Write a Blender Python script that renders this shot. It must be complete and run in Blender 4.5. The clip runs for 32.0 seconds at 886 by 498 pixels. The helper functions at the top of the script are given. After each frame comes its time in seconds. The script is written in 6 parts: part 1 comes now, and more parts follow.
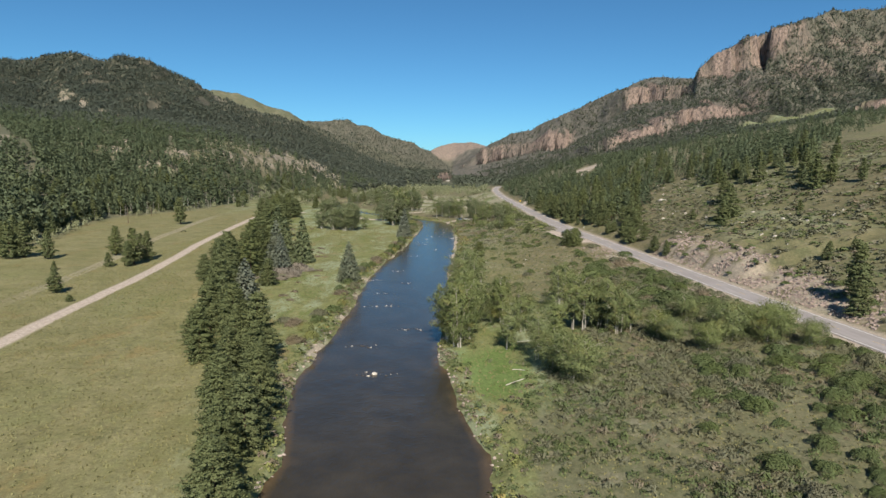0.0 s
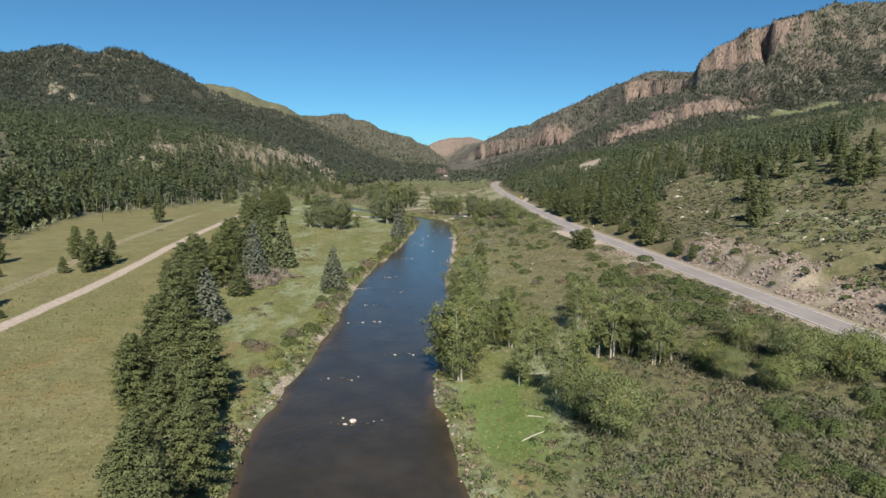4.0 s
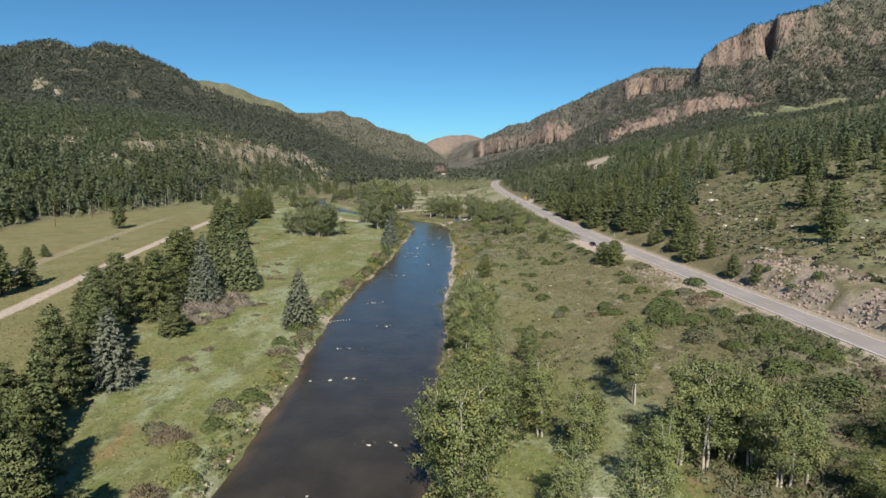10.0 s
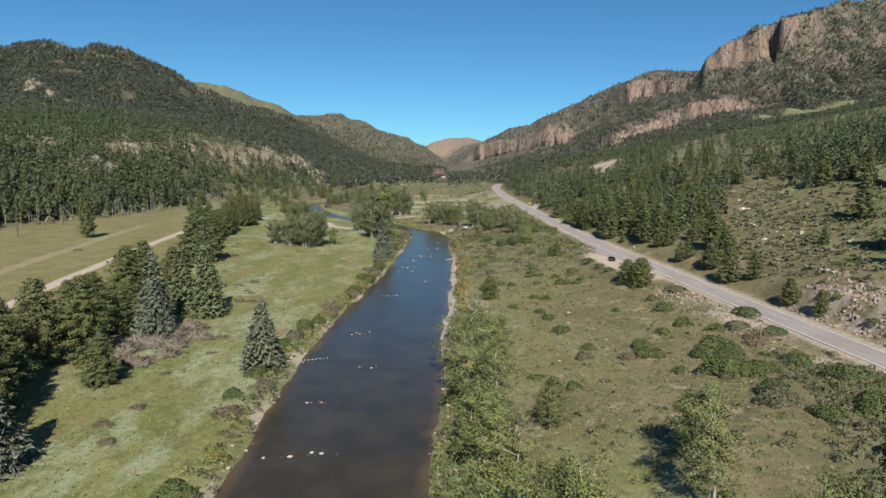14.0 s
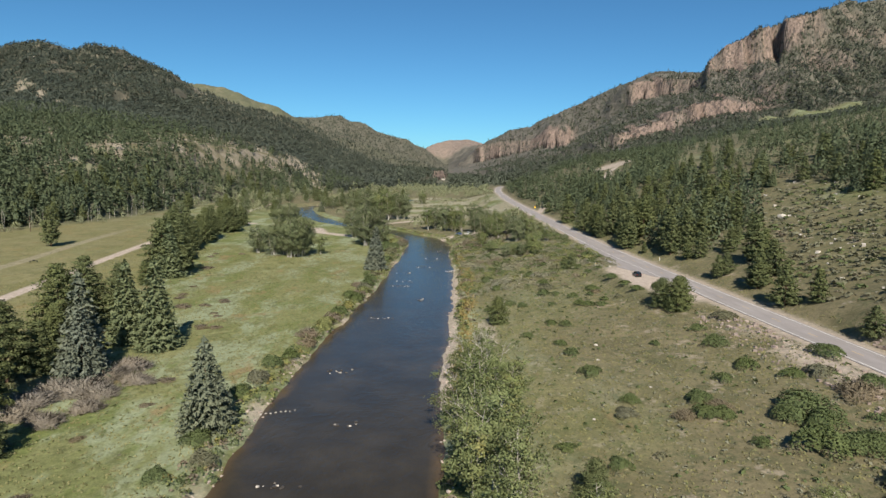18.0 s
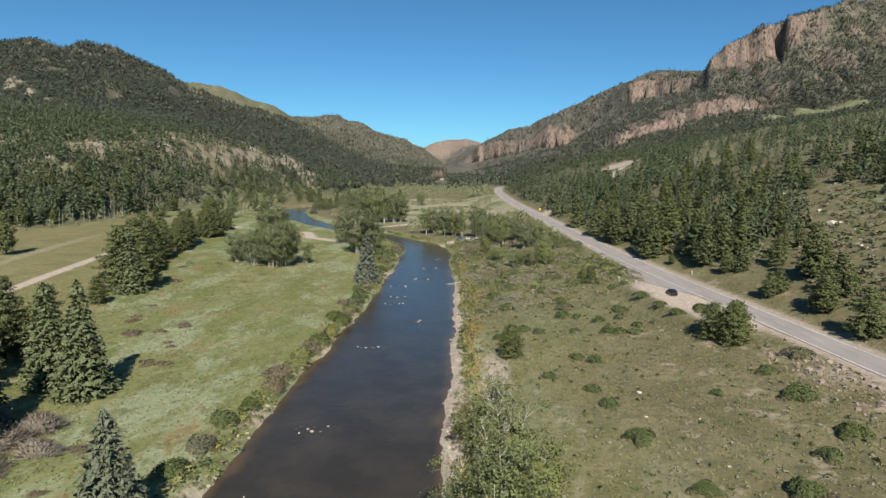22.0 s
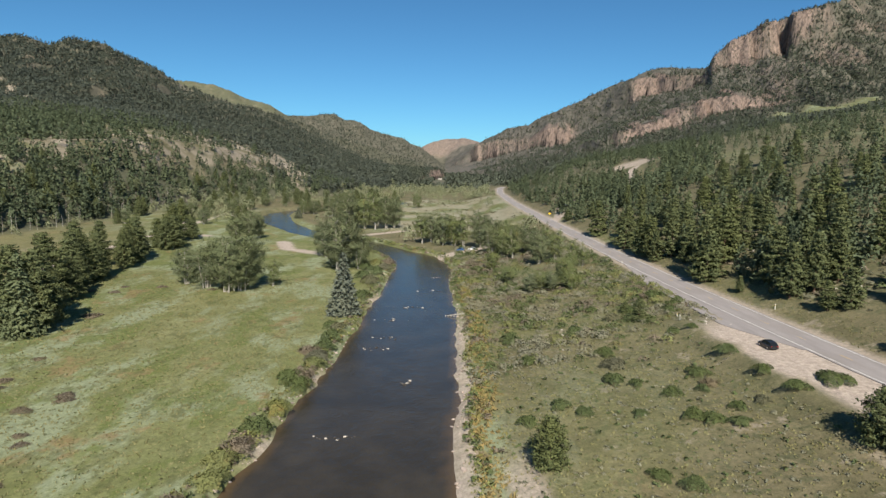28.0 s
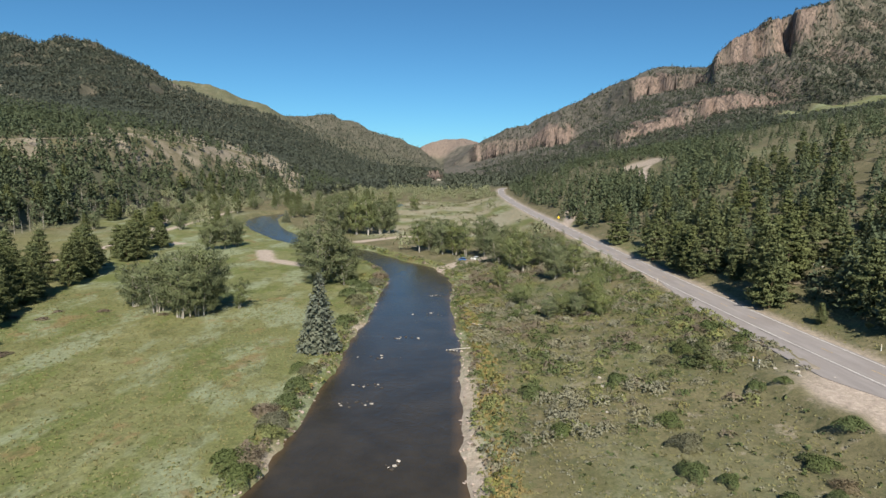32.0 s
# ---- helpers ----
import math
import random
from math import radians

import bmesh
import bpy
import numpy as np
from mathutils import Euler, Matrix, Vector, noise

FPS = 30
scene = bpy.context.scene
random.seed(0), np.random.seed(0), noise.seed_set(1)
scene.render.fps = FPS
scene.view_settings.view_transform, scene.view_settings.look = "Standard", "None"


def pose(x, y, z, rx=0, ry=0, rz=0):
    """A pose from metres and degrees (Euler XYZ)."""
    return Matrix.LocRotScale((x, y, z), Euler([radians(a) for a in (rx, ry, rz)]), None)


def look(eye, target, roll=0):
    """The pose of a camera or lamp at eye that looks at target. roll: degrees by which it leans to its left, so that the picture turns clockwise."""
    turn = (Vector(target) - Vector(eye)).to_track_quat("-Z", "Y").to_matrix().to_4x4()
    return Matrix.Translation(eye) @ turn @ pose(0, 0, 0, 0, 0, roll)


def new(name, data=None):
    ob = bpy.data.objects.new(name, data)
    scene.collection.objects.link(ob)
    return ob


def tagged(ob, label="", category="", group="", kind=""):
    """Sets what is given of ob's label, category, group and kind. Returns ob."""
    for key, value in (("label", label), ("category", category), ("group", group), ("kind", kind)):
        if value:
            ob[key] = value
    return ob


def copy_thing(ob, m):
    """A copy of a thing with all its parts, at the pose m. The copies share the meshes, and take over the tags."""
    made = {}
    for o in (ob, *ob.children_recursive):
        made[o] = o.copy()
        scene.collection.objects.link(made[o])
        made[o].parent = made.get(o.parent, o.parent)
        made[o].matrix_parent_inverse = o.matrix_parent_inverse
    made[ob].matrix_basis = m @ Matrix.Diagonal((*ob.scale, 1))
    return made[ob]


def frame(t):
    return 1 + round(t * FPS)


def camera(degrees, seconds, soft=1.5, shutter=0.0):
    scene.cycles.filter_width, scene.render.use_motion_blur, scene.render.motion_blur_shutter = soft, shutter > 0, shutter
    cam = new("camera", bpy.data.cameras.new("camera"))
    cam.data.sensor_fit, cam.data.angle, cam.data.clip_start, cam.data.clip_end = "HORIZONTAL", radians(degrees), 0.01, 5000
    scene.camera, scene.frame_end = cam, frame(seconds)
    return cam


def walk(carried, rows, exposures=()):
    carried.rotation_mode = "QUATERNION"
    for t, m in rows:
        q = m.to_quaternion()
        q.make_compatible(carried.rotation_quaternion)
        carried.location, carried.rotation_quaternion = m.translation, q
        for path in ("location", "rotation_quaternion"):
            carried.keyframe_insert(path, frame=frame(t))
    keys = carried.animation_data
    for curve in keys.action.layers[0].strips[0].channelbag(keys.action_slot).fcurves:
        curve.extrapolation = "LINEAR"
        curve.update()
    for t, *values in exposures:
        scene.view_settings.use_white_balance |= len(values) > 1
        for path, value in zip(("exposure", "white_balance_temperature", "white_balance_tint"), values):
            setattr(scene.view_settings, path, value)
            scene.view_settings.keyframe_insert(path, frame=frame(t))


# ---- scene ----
cam = camera(71.4, 32.0, soft=1.45)
PATH = [
    (0, (0.938, 3.626, 42.818), (0.912, 5.609, 42.561), 0.9),
    (1, (0.8, 9.955, 42.692), (0.776, 11.938, 42.43), 0.9),
    (2, (0.831, 16.71, 42.639), (0.808, 18.693, 42.374), 0.9),
    (3, (0.621, 24.08, 42.349), (0.6, 26.062, 42.082), 0.9),
    (3.5, (0.732, 27.556, 42.372), (0.712, 29.538, 42.102), 0.9),
    (5.5, (0.566, 42.247, 42.284), (0.55, 44.228, 42.007), 0.9),
    (6, (0.605, 45.861, 42.278), (0.589, 47.841, 42.001), 0.9),
    (7, (0.449, 53.385, 42.465), (0.435, 55.366, 42.186), 0.9),
    (8, (0.431, 60.79, 42.469), (0.418, 62.77, 42.191), 0.9),
    (9, (0.405, 68.334, 42.513), (0.392, 70.314, 42.234), 0.9),
    (10, (0.399, 76.059, 42.57), (0.387, 78.039, 42.291), 0.9),
    (11, (0.484, 83.504, 42.59), (0.473, 85.484, 42.312), 0.9),
    (12, (0.465, 91.179, 42.663), (0.453, 93.16, 42.388), 1.0),
    (13, (0.585, 98.754, 42.745), (0.573, 100.735, 42.471), 1.0),
    (14, (0.54, 106.077, 42.861), (0.528, 108.058, 42.591), 1.0),
    (14.5, (0.545, 109.683, 42.862), (0.533, 111.665, 42.594), 1.1),
    (16.5, (0.537, 124.963, 42.642), (0.525, 126.945, 42.377), 1.1),
    (17, (0.446, 128.804, 42.657), (0.435, 130.786, 42.392), 1.1),
    (18, (0.408, 135.425, 42.427), (0.396, 137.408, 42.164), 1.0),
    (19, (0.225, 142.371, 42.256), (0.214, 144.354, 41.994), 1.1),
    (20, (0.024, 149.566, 42.201), (0.014, 151.548, 41.938), 1.1),
    (21, (-0.092, 157.044, 42.152), (-0.1, 159.026, 41.889), 1.0),
    (22, (-0.364, 164.252, 42.325), (-0.371, 166.235, 42.061), 1.0),
    (23, (-0.462, 171.359, 42.46), (-0.468, 173.342, 42.196), 1.1),
    (24, (-0.676, 179.555, 42.191), (-0.68, 181.538, 41.927), 1.0),
    (25, (-0.589, 187.847, 42.132), (-0.593, 189.83, 41.87), 0.9),
    (25.5, (-0.644, 191.931, 42.122), (-0.648, 193.914, 41.86), 0.9),
    (27.5, (-0.591, 208.87, 42.285), (-0.595, 210.852, 42.021), 0.8),
    (28, (-0.715, 213.279, 42.218), (-0.716, 215.261, 41.953), 0.9),
    (29, (-1.024, 222.218, 41.952), (-1.025, 224.2, 41.688), 0.8),
    (30, (-1.13, 230.463, 41.915), (-1.129, 232.446, 41.651), 0.8),
    (31, (-1.182, 238.832, 41.837), (-1.18, 240.815, 41.573), 0.8),
    (32, (-1.164, 247.828, 41.65), (-1.161, 249.811, 41.387), 0.8),
]
walk(cam, [(t, look(eye, target, roll)) for t, eye, target, roll in PATH], exposures=((0.0, 0.4), (32.0, 0.4)))

# ---------------------------------------------------------------- sky and sun
SUN_FROM = (175.0, 41.0)           # degrees: bearing from which the sun shines (clockwise from +y), height
world = bpy.data.worlds.new("sky")
scene.world = world
world.use_nodes = True
wn, wl = world.node_tree.nodes, world.node_tree.links
sky = wn.new("ShaderNodeTexSky")
sky.sky_type, sky.sun_disc = "NISHITA", False
sky.sun_elevation, sky.sun_rotation = radians(SUN_FROM[1]), radians(SUN_FROM[0])
sky.altitude, sky.air_density, sky.dust_density, sky.ozone_density = 2600, 1.0, 2.2, 3.2
tint = wn.new("ShaderNodeMix")
tint.data_type, tint.blend_type = "RGBA", "MULTIPLY"
tint.inputs[0].default_value, tint.inputs[7].default_value = 1.0, (0.54, 1.0, 1.15, 1)    # thin clear mountain air
wl.new(sky.outputs[0], tint.inputs[6])
wl.new(tint.outputs[2], wn["Background"].inputs[0])
wn["Background"].inputs[1].default_value = 0.069
sun = new("sun", bpy.data.lights.new("sun", "SUN"))
sun.data.energy, sun.data.angle, sun.data.color = 5.55, radians(0.53), (1.0, 0.915, 0.785)
a, h = radians(SUN_FROM[0]), radians(SUN_FROM[1])
sun.matrix_world = look((300 * math.sin(a) * math.cos(h), 300 * math.cos(a) * math.cos(h), 300 * math.sin(h)), (0, 0, 0))


# ---------------------------------------------------------------- materials
class Nodes:
    """A node material, built line by line."""

    def __init__(self, name, rough=0.9, spec=0.3):
        self.m = bpy.data.materials.new(name)
        self.m.use_nodes = True
        self.t = self.m.node_tree
        self.b = self.t.nodes["Principled BSDF"]
        self.b.inputs["Roughness"].default_value = rough
        self.b.inputs["Specular IOR Level"].default_value = spec
        self.pos = self.add("ShaderNodeNewGeometry").outputs["Position"]

    def add(self, kind, **values):
        n = self.t.nodes.new(kind)
        for key, v in values.items():
            n.inputs[key.replace("_", " ")].default_value = v
        return n

    def link(self, a, b):
        self.t.links.new(a, b)

    def noise(self, scale, detail=4.0, rough=0.6, where=None, squash=None):
        n = self.add("ShaderNodeTexNoise", Scale=scale, Detail=detail, Roughness=rough)
        src = where or self.pos
        if squash:
            mul = self.add("ShaderNodeVectorMath")
            mul.operation = "MULTIPLY"
            mul.inputs[1].default_value = squash
            self.link(src, mul.inputs[0])
            src = mul.outputs[0]
        self.link(src, n.inputs["Vector"])
        return n.outputs["Fac"]

    def ramp(self, fac, *stops):
        r = self.add("ShaderNodeValToRGB")
        e = r.color_ramp.elements
        while len(e) < len(stops):
            e.new(0.5)
        for s, (p, c) in zip(e, stops):
            s.position, s.color = p, (*c, 1) if isinstance(c, tuple) else (c, c, c, 1)
        self.link(fac, r.inputs[0])
        return r.outputs[0]

    def mix(self, fac, a, b, mode="MIX"):
        n = self.t.nodes.new("ShaderNodeMix")
        n.data_type, n.blend_type = "RGBA", mode
        for i, v in ((0, fac), (6, a), (7, b)):
            if isinstance(v, (int, float)):
                n.inputs[i].default_value = v if i == 0 else (v, v, v, 1)
            elif isinstance(v, tuple):
                n.inputs[i].default_value = (*v, 1)
            else:
                self.link(v, n.inputs[i])
        return n.outputs[2]

    def math(self, op, a, b=0.0, clamp=False):
        n = self.t.nodes.new("ShaderNodeMath")
        n.operation, n.use_clamp = op, clamp
        for i, v in ((0, a), (1, b)):
            if isinstance(v, (int, float)):
                n.inputs[i].default_value = v
            else:
                self.link(v, n.inputs[i])
        return n.outputs[0]

    def attr(self, name):
        n = self.t.nodes.new("ShaderNodeAttribute")
        n.attribute_name = name
        return n.outputs["Fac"]

    def rand(self):
        return self.add("ShaderNodeObjectInfo").outputs["Random"]

    def island(self):
        return self.add("ShaderNodeNewGeometry").outputs["Random Per Island"]

    def bump(self, fac, strength, distance, below=None):
        n = self.add("ShaderNodeBump", Strength=strength, Distance=distance)
        self.link(fac, n.inputs["Height"])
        if below:
            self.link(below, n.inputs["Normal"])
        self.link(n.outputs[0], self.b.inputs["Normal"])
        return n.outputs[0]

    def color(self, c):
        if isinstance(c, tuple):
            self.b.inputs["Base Color"].default_value = (*c, 1)
        else:
            self.link(c, self.b.inputs["Base Color"])
        return self


def plain(name, c, rough=0.6, spec=0.4, metal=0.0, vary=0.18, scale=3.0):
    n = Nodes(name, rough, spec)
    n.b.inputs["Metallic"].default_value = metal
    lo, hi = tuple(v * (1 - vary) for v in c), tuple(min(1, v * (1 + vary)) for v in c)
    n.color(n.ramp(n.noise(scale, 5), (0.3, lo), (0.7, hi)))
    return n.m


def ground_material():
    n = Nodes("ground", 0.95, 0.15)
    big, mid, fine, grit = n.noise(0.018, 5), n.noise(0.11, 5), n.noise(0.9, 4), n.noise(6.0, 3)
    dry = n.mix(n.ramp(mid, (0.35, 0.0), (0.65, 1.0)), (0.118, 0.100, 0.057), (0.183, 0.147, 0.093))
    dry = n.mix(n.ramp(big, (0.45, 0.0), (0.66, 0.5)), dry, (0.128, 0.122, 0.064))
    lush = n.mix(n.ramp(mid, (0.35, 0.0), (0.7, 1.0)), (0.148, 0.160, 0.068), (0.222, 0.228, 0.116))
    lush = n.mix(n.ramp(big, (0.40, 0.0), (0.58, 0.6)), lush, (0.142, 0.164, 0.066))
    lush = n.mix(n.ramp(n.noise(0.05, 5, 0.65, squash=(1.3, 0.55, 1.0)), (0.48, 0.0), (0.56, 0.9)), lush, (0.236, 0.272, 0.178))
    lush = n.mix(n.ramp(n.noise(0.060, 6, 0.70, squash=(1.2, 0.6, 1.0)), (0.52, 0.0), (0.58, 0.8)), lush, (0.120, 0.148, 0.048))
    lush = n.mix(n.ramp(n.noise(0.075, 6, 0.72, squash=(1.2, 0.7, 1.0)), (0.58, 0.0), (0.64, 0.75)), lush, (0.222, 0.162, 0.086))
    lush = n.mix(n.ramp(n.noise(0.24, 6, 0.72, squash=(1.2, 0.7, 1.0)), (0.53, 0.0), (0.61, 0.7)), lush, (0.105, 0.114, 0.050))
    lush = n.mix(n.ramp(n.noise(0.55, 6, 0.75, squash=(1.2, 0.7, 1.0)), (0.56, 0.0), (0.66, 0.6)), lush, (0.235, 0.238, 0.130))
    dry = n.mix(n.ramp(n.noise(0.33, 6, 0.72), (0.52, 0.0), (0.60, 0.75)), dry, (0.088, 0.088, 0.049))
    dry = n.mix(n.ramp(n.noise(0.16, 5, 0.7), (0.59, 0.0), (0.64, 0.75)), dry, (0.274, 0.218, 0.175))
    lush = n.mix(1.0, lush, (1.11, 1.08, 1.06), "MULTIPLY")
    dry = n.mix(1.0, dry, (1.12, 1.19, 1.16), "MULTIPLY")
    gold = n.mix(n.ramp(mid, (0.35, 0.0), (0.65, 1.0)), (0.170, 0.160, 0.074), (0.236, 0.214, 0.112))
    gold = n.mix(n.ramp(n.noise(0.05, 5, 0.7, squash=(1.2, 0.7, 1.0)), (0.52, 0.0), (0.62, 0.8)), gold, (0.190, 0.188, 0.084))
    gold = n.mix(n.ramp(n.noise(0.06, 6, 0.72, squash=(1.3, 0.8, 1.0)), (0.55, 0.0), (0.64, 0.7)), gold, (0.242, 0.180, 0.080))
    gold = n.mix(n.ramp(n.noise(0.4, 6, 0.75), (0.54, 0.0), (0.63, 0.7)), gold, (0.130, 0.124, 0.058))
    c = n.mix(n.attr("gold"), n.mix(n.attr("lush"), dry, lush), gold)
    c = n.mix(n.attr("vivid"), c, n.mix(n.ramp(mid, (0.35, 0.0), (0.65, 1.0)), (0.098, 0.150, 0.040), (0.150, 0.210, 0.070)))
    wood = n.mix(fine, (0.078, 0.082, 0.054), (0.140, 0.138, 0.094))
    wood = n.mix(n.ramp(n.noise(0.022, 5), (0.54, 0.0), (0.64, 0.6)), wood, (0.235, 0.200, 0.148))
    c = n.mix(n.attr("wood"), c, wood)
    # heath of the distant slopes, its colours greyed to hold the air's blue haze
    hazy_heath = n.mix(n.ramp(n.noise(0.02, 6, 0.7), (0.38, 0.0), (0.62, 1.0)), (0.070, 0.072, 0.064), (0.150, 0.136, 0.122))
    hazy_heath = n.mix(n.ramp(n.noise(0.09, 5, 0.7), (0.52, 0.0), (0.66, 0.7)), hazy_heath, (0.260, 0.215, 0.190))
    c = n.mix(n.attr("hazy_heath"), c, hazy_heath)
    rock = n.mix(n.noise(0.035, 6, 0.7, squash=(1, 1, 0.35)), (0.185, 0.138, 0.120), (0.520, 0.385, 0.322))
    rock = n.mix(n.ramp(n.noise(0.25, 5, 0.7, squash=(1, 1, 0.25)), (0.35, 0.0), (0.6, 1.0)), n.mix(0.55, rock, (0.100, 0.082, 0.076)), rock)
    rock = n.mix(n.ramp(n.noise(0.11, 5, 0.75, squash=(1, 1, 0.10)), (0.42, 0.75), (0.50, 0.0)), rock, (0.088, 0.074, 0.071))
    c = n.mix(n.attr("rock"), c, rock)
    soil = n.mix(fine, (0.375, 0.305, 0.262), (0.525, 0.445, 0.392))
    # soil on bare ground; on the far peak a little of it stands for haze
    c = n.mix(n.attr("dirt_and_haze"), c, soil)
    c = n.mix(n.ramp(fine, (0.3, 0.0), (0.75, 1.0)), n.mix(1.0, c, (0.80, 0.80, 0.80), "MULTIPLY"), n.mix(1.0, c, (1.15, 1.15, 1.12), "MULTIPLY"))
    c = n.mix(n.ramp(grit, (0.36, 0.55), (0.52, 0.0)), c, n.mix(1.0, c, (0.55, 0.60, 0.55), "MULTIPLY"))
    blade = n.noise(2.4, 5, 0.75, squash=(1.0, 0.7, 1.0))
    c = n.mix(n.ramp(blade, (0.34, 0.75), (0.50, 0.0)), c, n.mix(1.0, c, (0.62, 0.66, 0.58), "MULTIPLY"))
    c = n.mix(n.ramp(blade, (0.54, 0.0), (0.68, 0.8)), c, n.mix(1.0, c, (1.32, 1.28, 1.18), "MULTIPLY"))
    n.color(c)
    crack = n.math("MULTIPLY", n.math("ADD", n.noise(0.05, 6, 0.75, squash=(1, 1, 0.22)), n.math("MULTIPLY", n.noise(0.016, 4, 0.6, squash=(1, 1, 0.3)), 1.5)), n.attr("rock"))
    face = n.bump(crack, 1.0, 14.0)
    n.bump(n.math("ADD", n.math("MULTIPLY", fine, 0.5), n.math("MULTIPLY", grit, 0.3)), 0.7, 0.35, face)
    return n.m


def water_material():
    n = Nodes("river_water", 0.10, 0.36)
    n.b.inputs["IOR"].default_value = 1.33
    bed = n.mix(n.ramp(n.noise(0.12, 5), (0.4, 0.0), (0.7, 1.0)), (0.033, 0.028, 0.020), (0.050, 0.042, 0.030))
    shallow = n.mix(n.noise(1.6, 5, 0.7), (0.050, 0.034, 0.018), (0.120, 0.085, 0.050))
    n.color(n.mix(n.attr("shallow"), bed, shallow))
    ripple = n.math("ADD", n.noise(1.1, 5, 0.65, squash=(1.0, 0.45, 1.0)), n.math("MULTIPLY", n.noise(0.16, 3, squash=(1.0, 0.4, 1.0)), 0.9))
    n.bump(ripple, 0.6, 0.22)
    return n.m


GROUND, WATER = ground_material(), water_material()
# ---------------------------------------------------------------- shape of the land
EYE0 = (0.5, 125.0, 42.6)          # the middle of the flight, from which the far ridges are laid out


def hash2(i, j, seed):
    """A random number from 0 to 1 for each cell of a grid."""
    v = np.sin(i * 127.1 + j * 311.7 + seed * 74.7) * 43758.5453
    return v - np.floor(v)


def vnoise(x, y, seed=0):
    """Smooth value noise from -1 to 1."""
    i, j = np.floor(x), np.floor(y)
    a, b = x - i, y - j
    a, b = a * a * (3 - 2 * a), b * b * (3 - 2 * b)
    lo = hash2(i, j, seed) * (1 - a) + hash2(i + 1, j, seed) * a
    hi = hash2(i, j + 1, seed) * (1 - a) + hash2(i + 1, j + 1, seed) * a
    return 2 * (lo * (1 - b) + hi * b) - 1


def fbm(x, y, octaves=4, seed=0):
    total, amp = 0 * x, 1.0
    for k in range(octaves):
        total = total + amp * vnoise(x * 2 ** k, y * 2 ** k, seed + 7 * k)
        amp *= 0.5
    return total / 1.9


def smooth(a, b, v):
    f = np.clip((v - a) / (b - a), 0, 1)
    return f * f * (3 - 2 * f)


# the river: centre and half width along y, then its bend to the left
RIVER = [(-14, -140, 15), (-10, 40, 15), (-8, 90, 15), (-14, 118, 15.5), (-15.5, 140, 14.5), (-15, 175, 14), (-15.5, 220, 15.3), (-15.5, 255, 15.5), (-13, 300, 14.5), (-10.5, 340, 13.5),
         (-9.5, 390, 12.8), (-9.5, 440, 11.5), (-9.5, 476, 11.5), (-15, 497, 10.5), (-27, 517, 9.5), (-44, 545, 9.5), (-62, 562, 9.5), (-86, 592, 9.5), (-110, 635, 11), (-126, 675, 11.5), (-138, 715, 11),
         (-142, 752, 9), (-128, 785, 8), (-100, 812, 8), (-60, 850, 8), (-50, 920, 7), (-70, 1000, 7)]
ROAD = [(106, -140), (93.5, 30), (87.3, 100), (85.2, 121), (82.6, 153), (78.2, 208), (74.1, 260), (69.6, 324), (67.6, 350), (65.6, 395), (64.2, 458), (63.6, 548), (62.8, 700), (63.5, 806), (70, 1000), (86, 1180), (130, 1400)]
TRACK = [(-70, -140), (-78, -40), (-92, 60), (-101, 139), (-106, 173), (-111.5, 219), (-120, 270), (-131, 325), (-142, 400), (-152, 468), (-158, 540), (-166, 640), (-176, 760)]


def near_path(x, y, pts):
    """Distance to a line of points, signed (positive to its right going up y), and the width along it."""
    best, wide = np.full(np.shape(x), 1e9), np.zeros(np.shape(x))
    for p, q in zip(pts[:-1], pts[1:]):
        ax, ay, bx, by = p[0], p[1], q[0] - p[0], q[1] - p[1]
        f = np.clip(((x - ax) * bx + (y - ay) * by) / (bx * bx + by * by), 0, 1)
        dx, dy = x - ax - f * bx, y - ay - f * by
        d = np.hypot(dx, dy)
        s = np.where(bx * dy - by * dx > 0, -d, d)
        closer = d < np.abs(best)
        best = np.where(closer, s, best)
        if len(p) > 2:
            wide = np.where(closer, p[2] + f * (q[2] - p[2]), wide)
    return best, wide


def road_x(y):
    return np.interp(y, [p[1] for p in ROAD], [p[0] for p in ROAD])


def toe_right(y):
    return road_x(y) + 6.5


def bank_out(x, y):
    """How far outside the water's edge."""
    s, w = near_path(x, y, RIVER)
    wob = 0.9 * vnoise(x * 0.11, y * 0.11, 5) + 0.5 * vnoise(x * 0.4, y * 0.4, 6)
    return np.abs(s) - w + wob, s


# ridges and cliffs ahead: across (x over forward way), forward way, rise over forward way
A0 = [(-1.25, 163, 4), (-1.01, 213, 4), (-0.73, 338, 5), (-0.64, 375, 5), (-0.545, 419, 5), (-0.452, 505, 6), (-0.322, 693, 6), (-0.175, 881, 8), (-0.086, 1175, 8), (-0.036, 1675, 10), (0, 2450, 14)]
A1 = [(-0.99, 480, .058), (-0.72, 560, .0436), (-0.57, 550, .0302), (-0.42, 700, .0373), (-0.33, 850, .0238), (-0.23, 1150, .005), (-0.139, 1500, -.0042), (-0.048, 2000, -.0052)]
A2 = [(-0.98, 1100, .129), (-0.716, 1380, .0968), (-0.625, 1350, .0984), (-0.536, 1400, .0885), (-0.446, 1500, .0795), (-0.356, 1600, .0634), (-0.266, 1750, .0464), (-0.176, 2000, .0194), (-0.085, 2300, .0004), (-0.021, 2700, -.0047)]
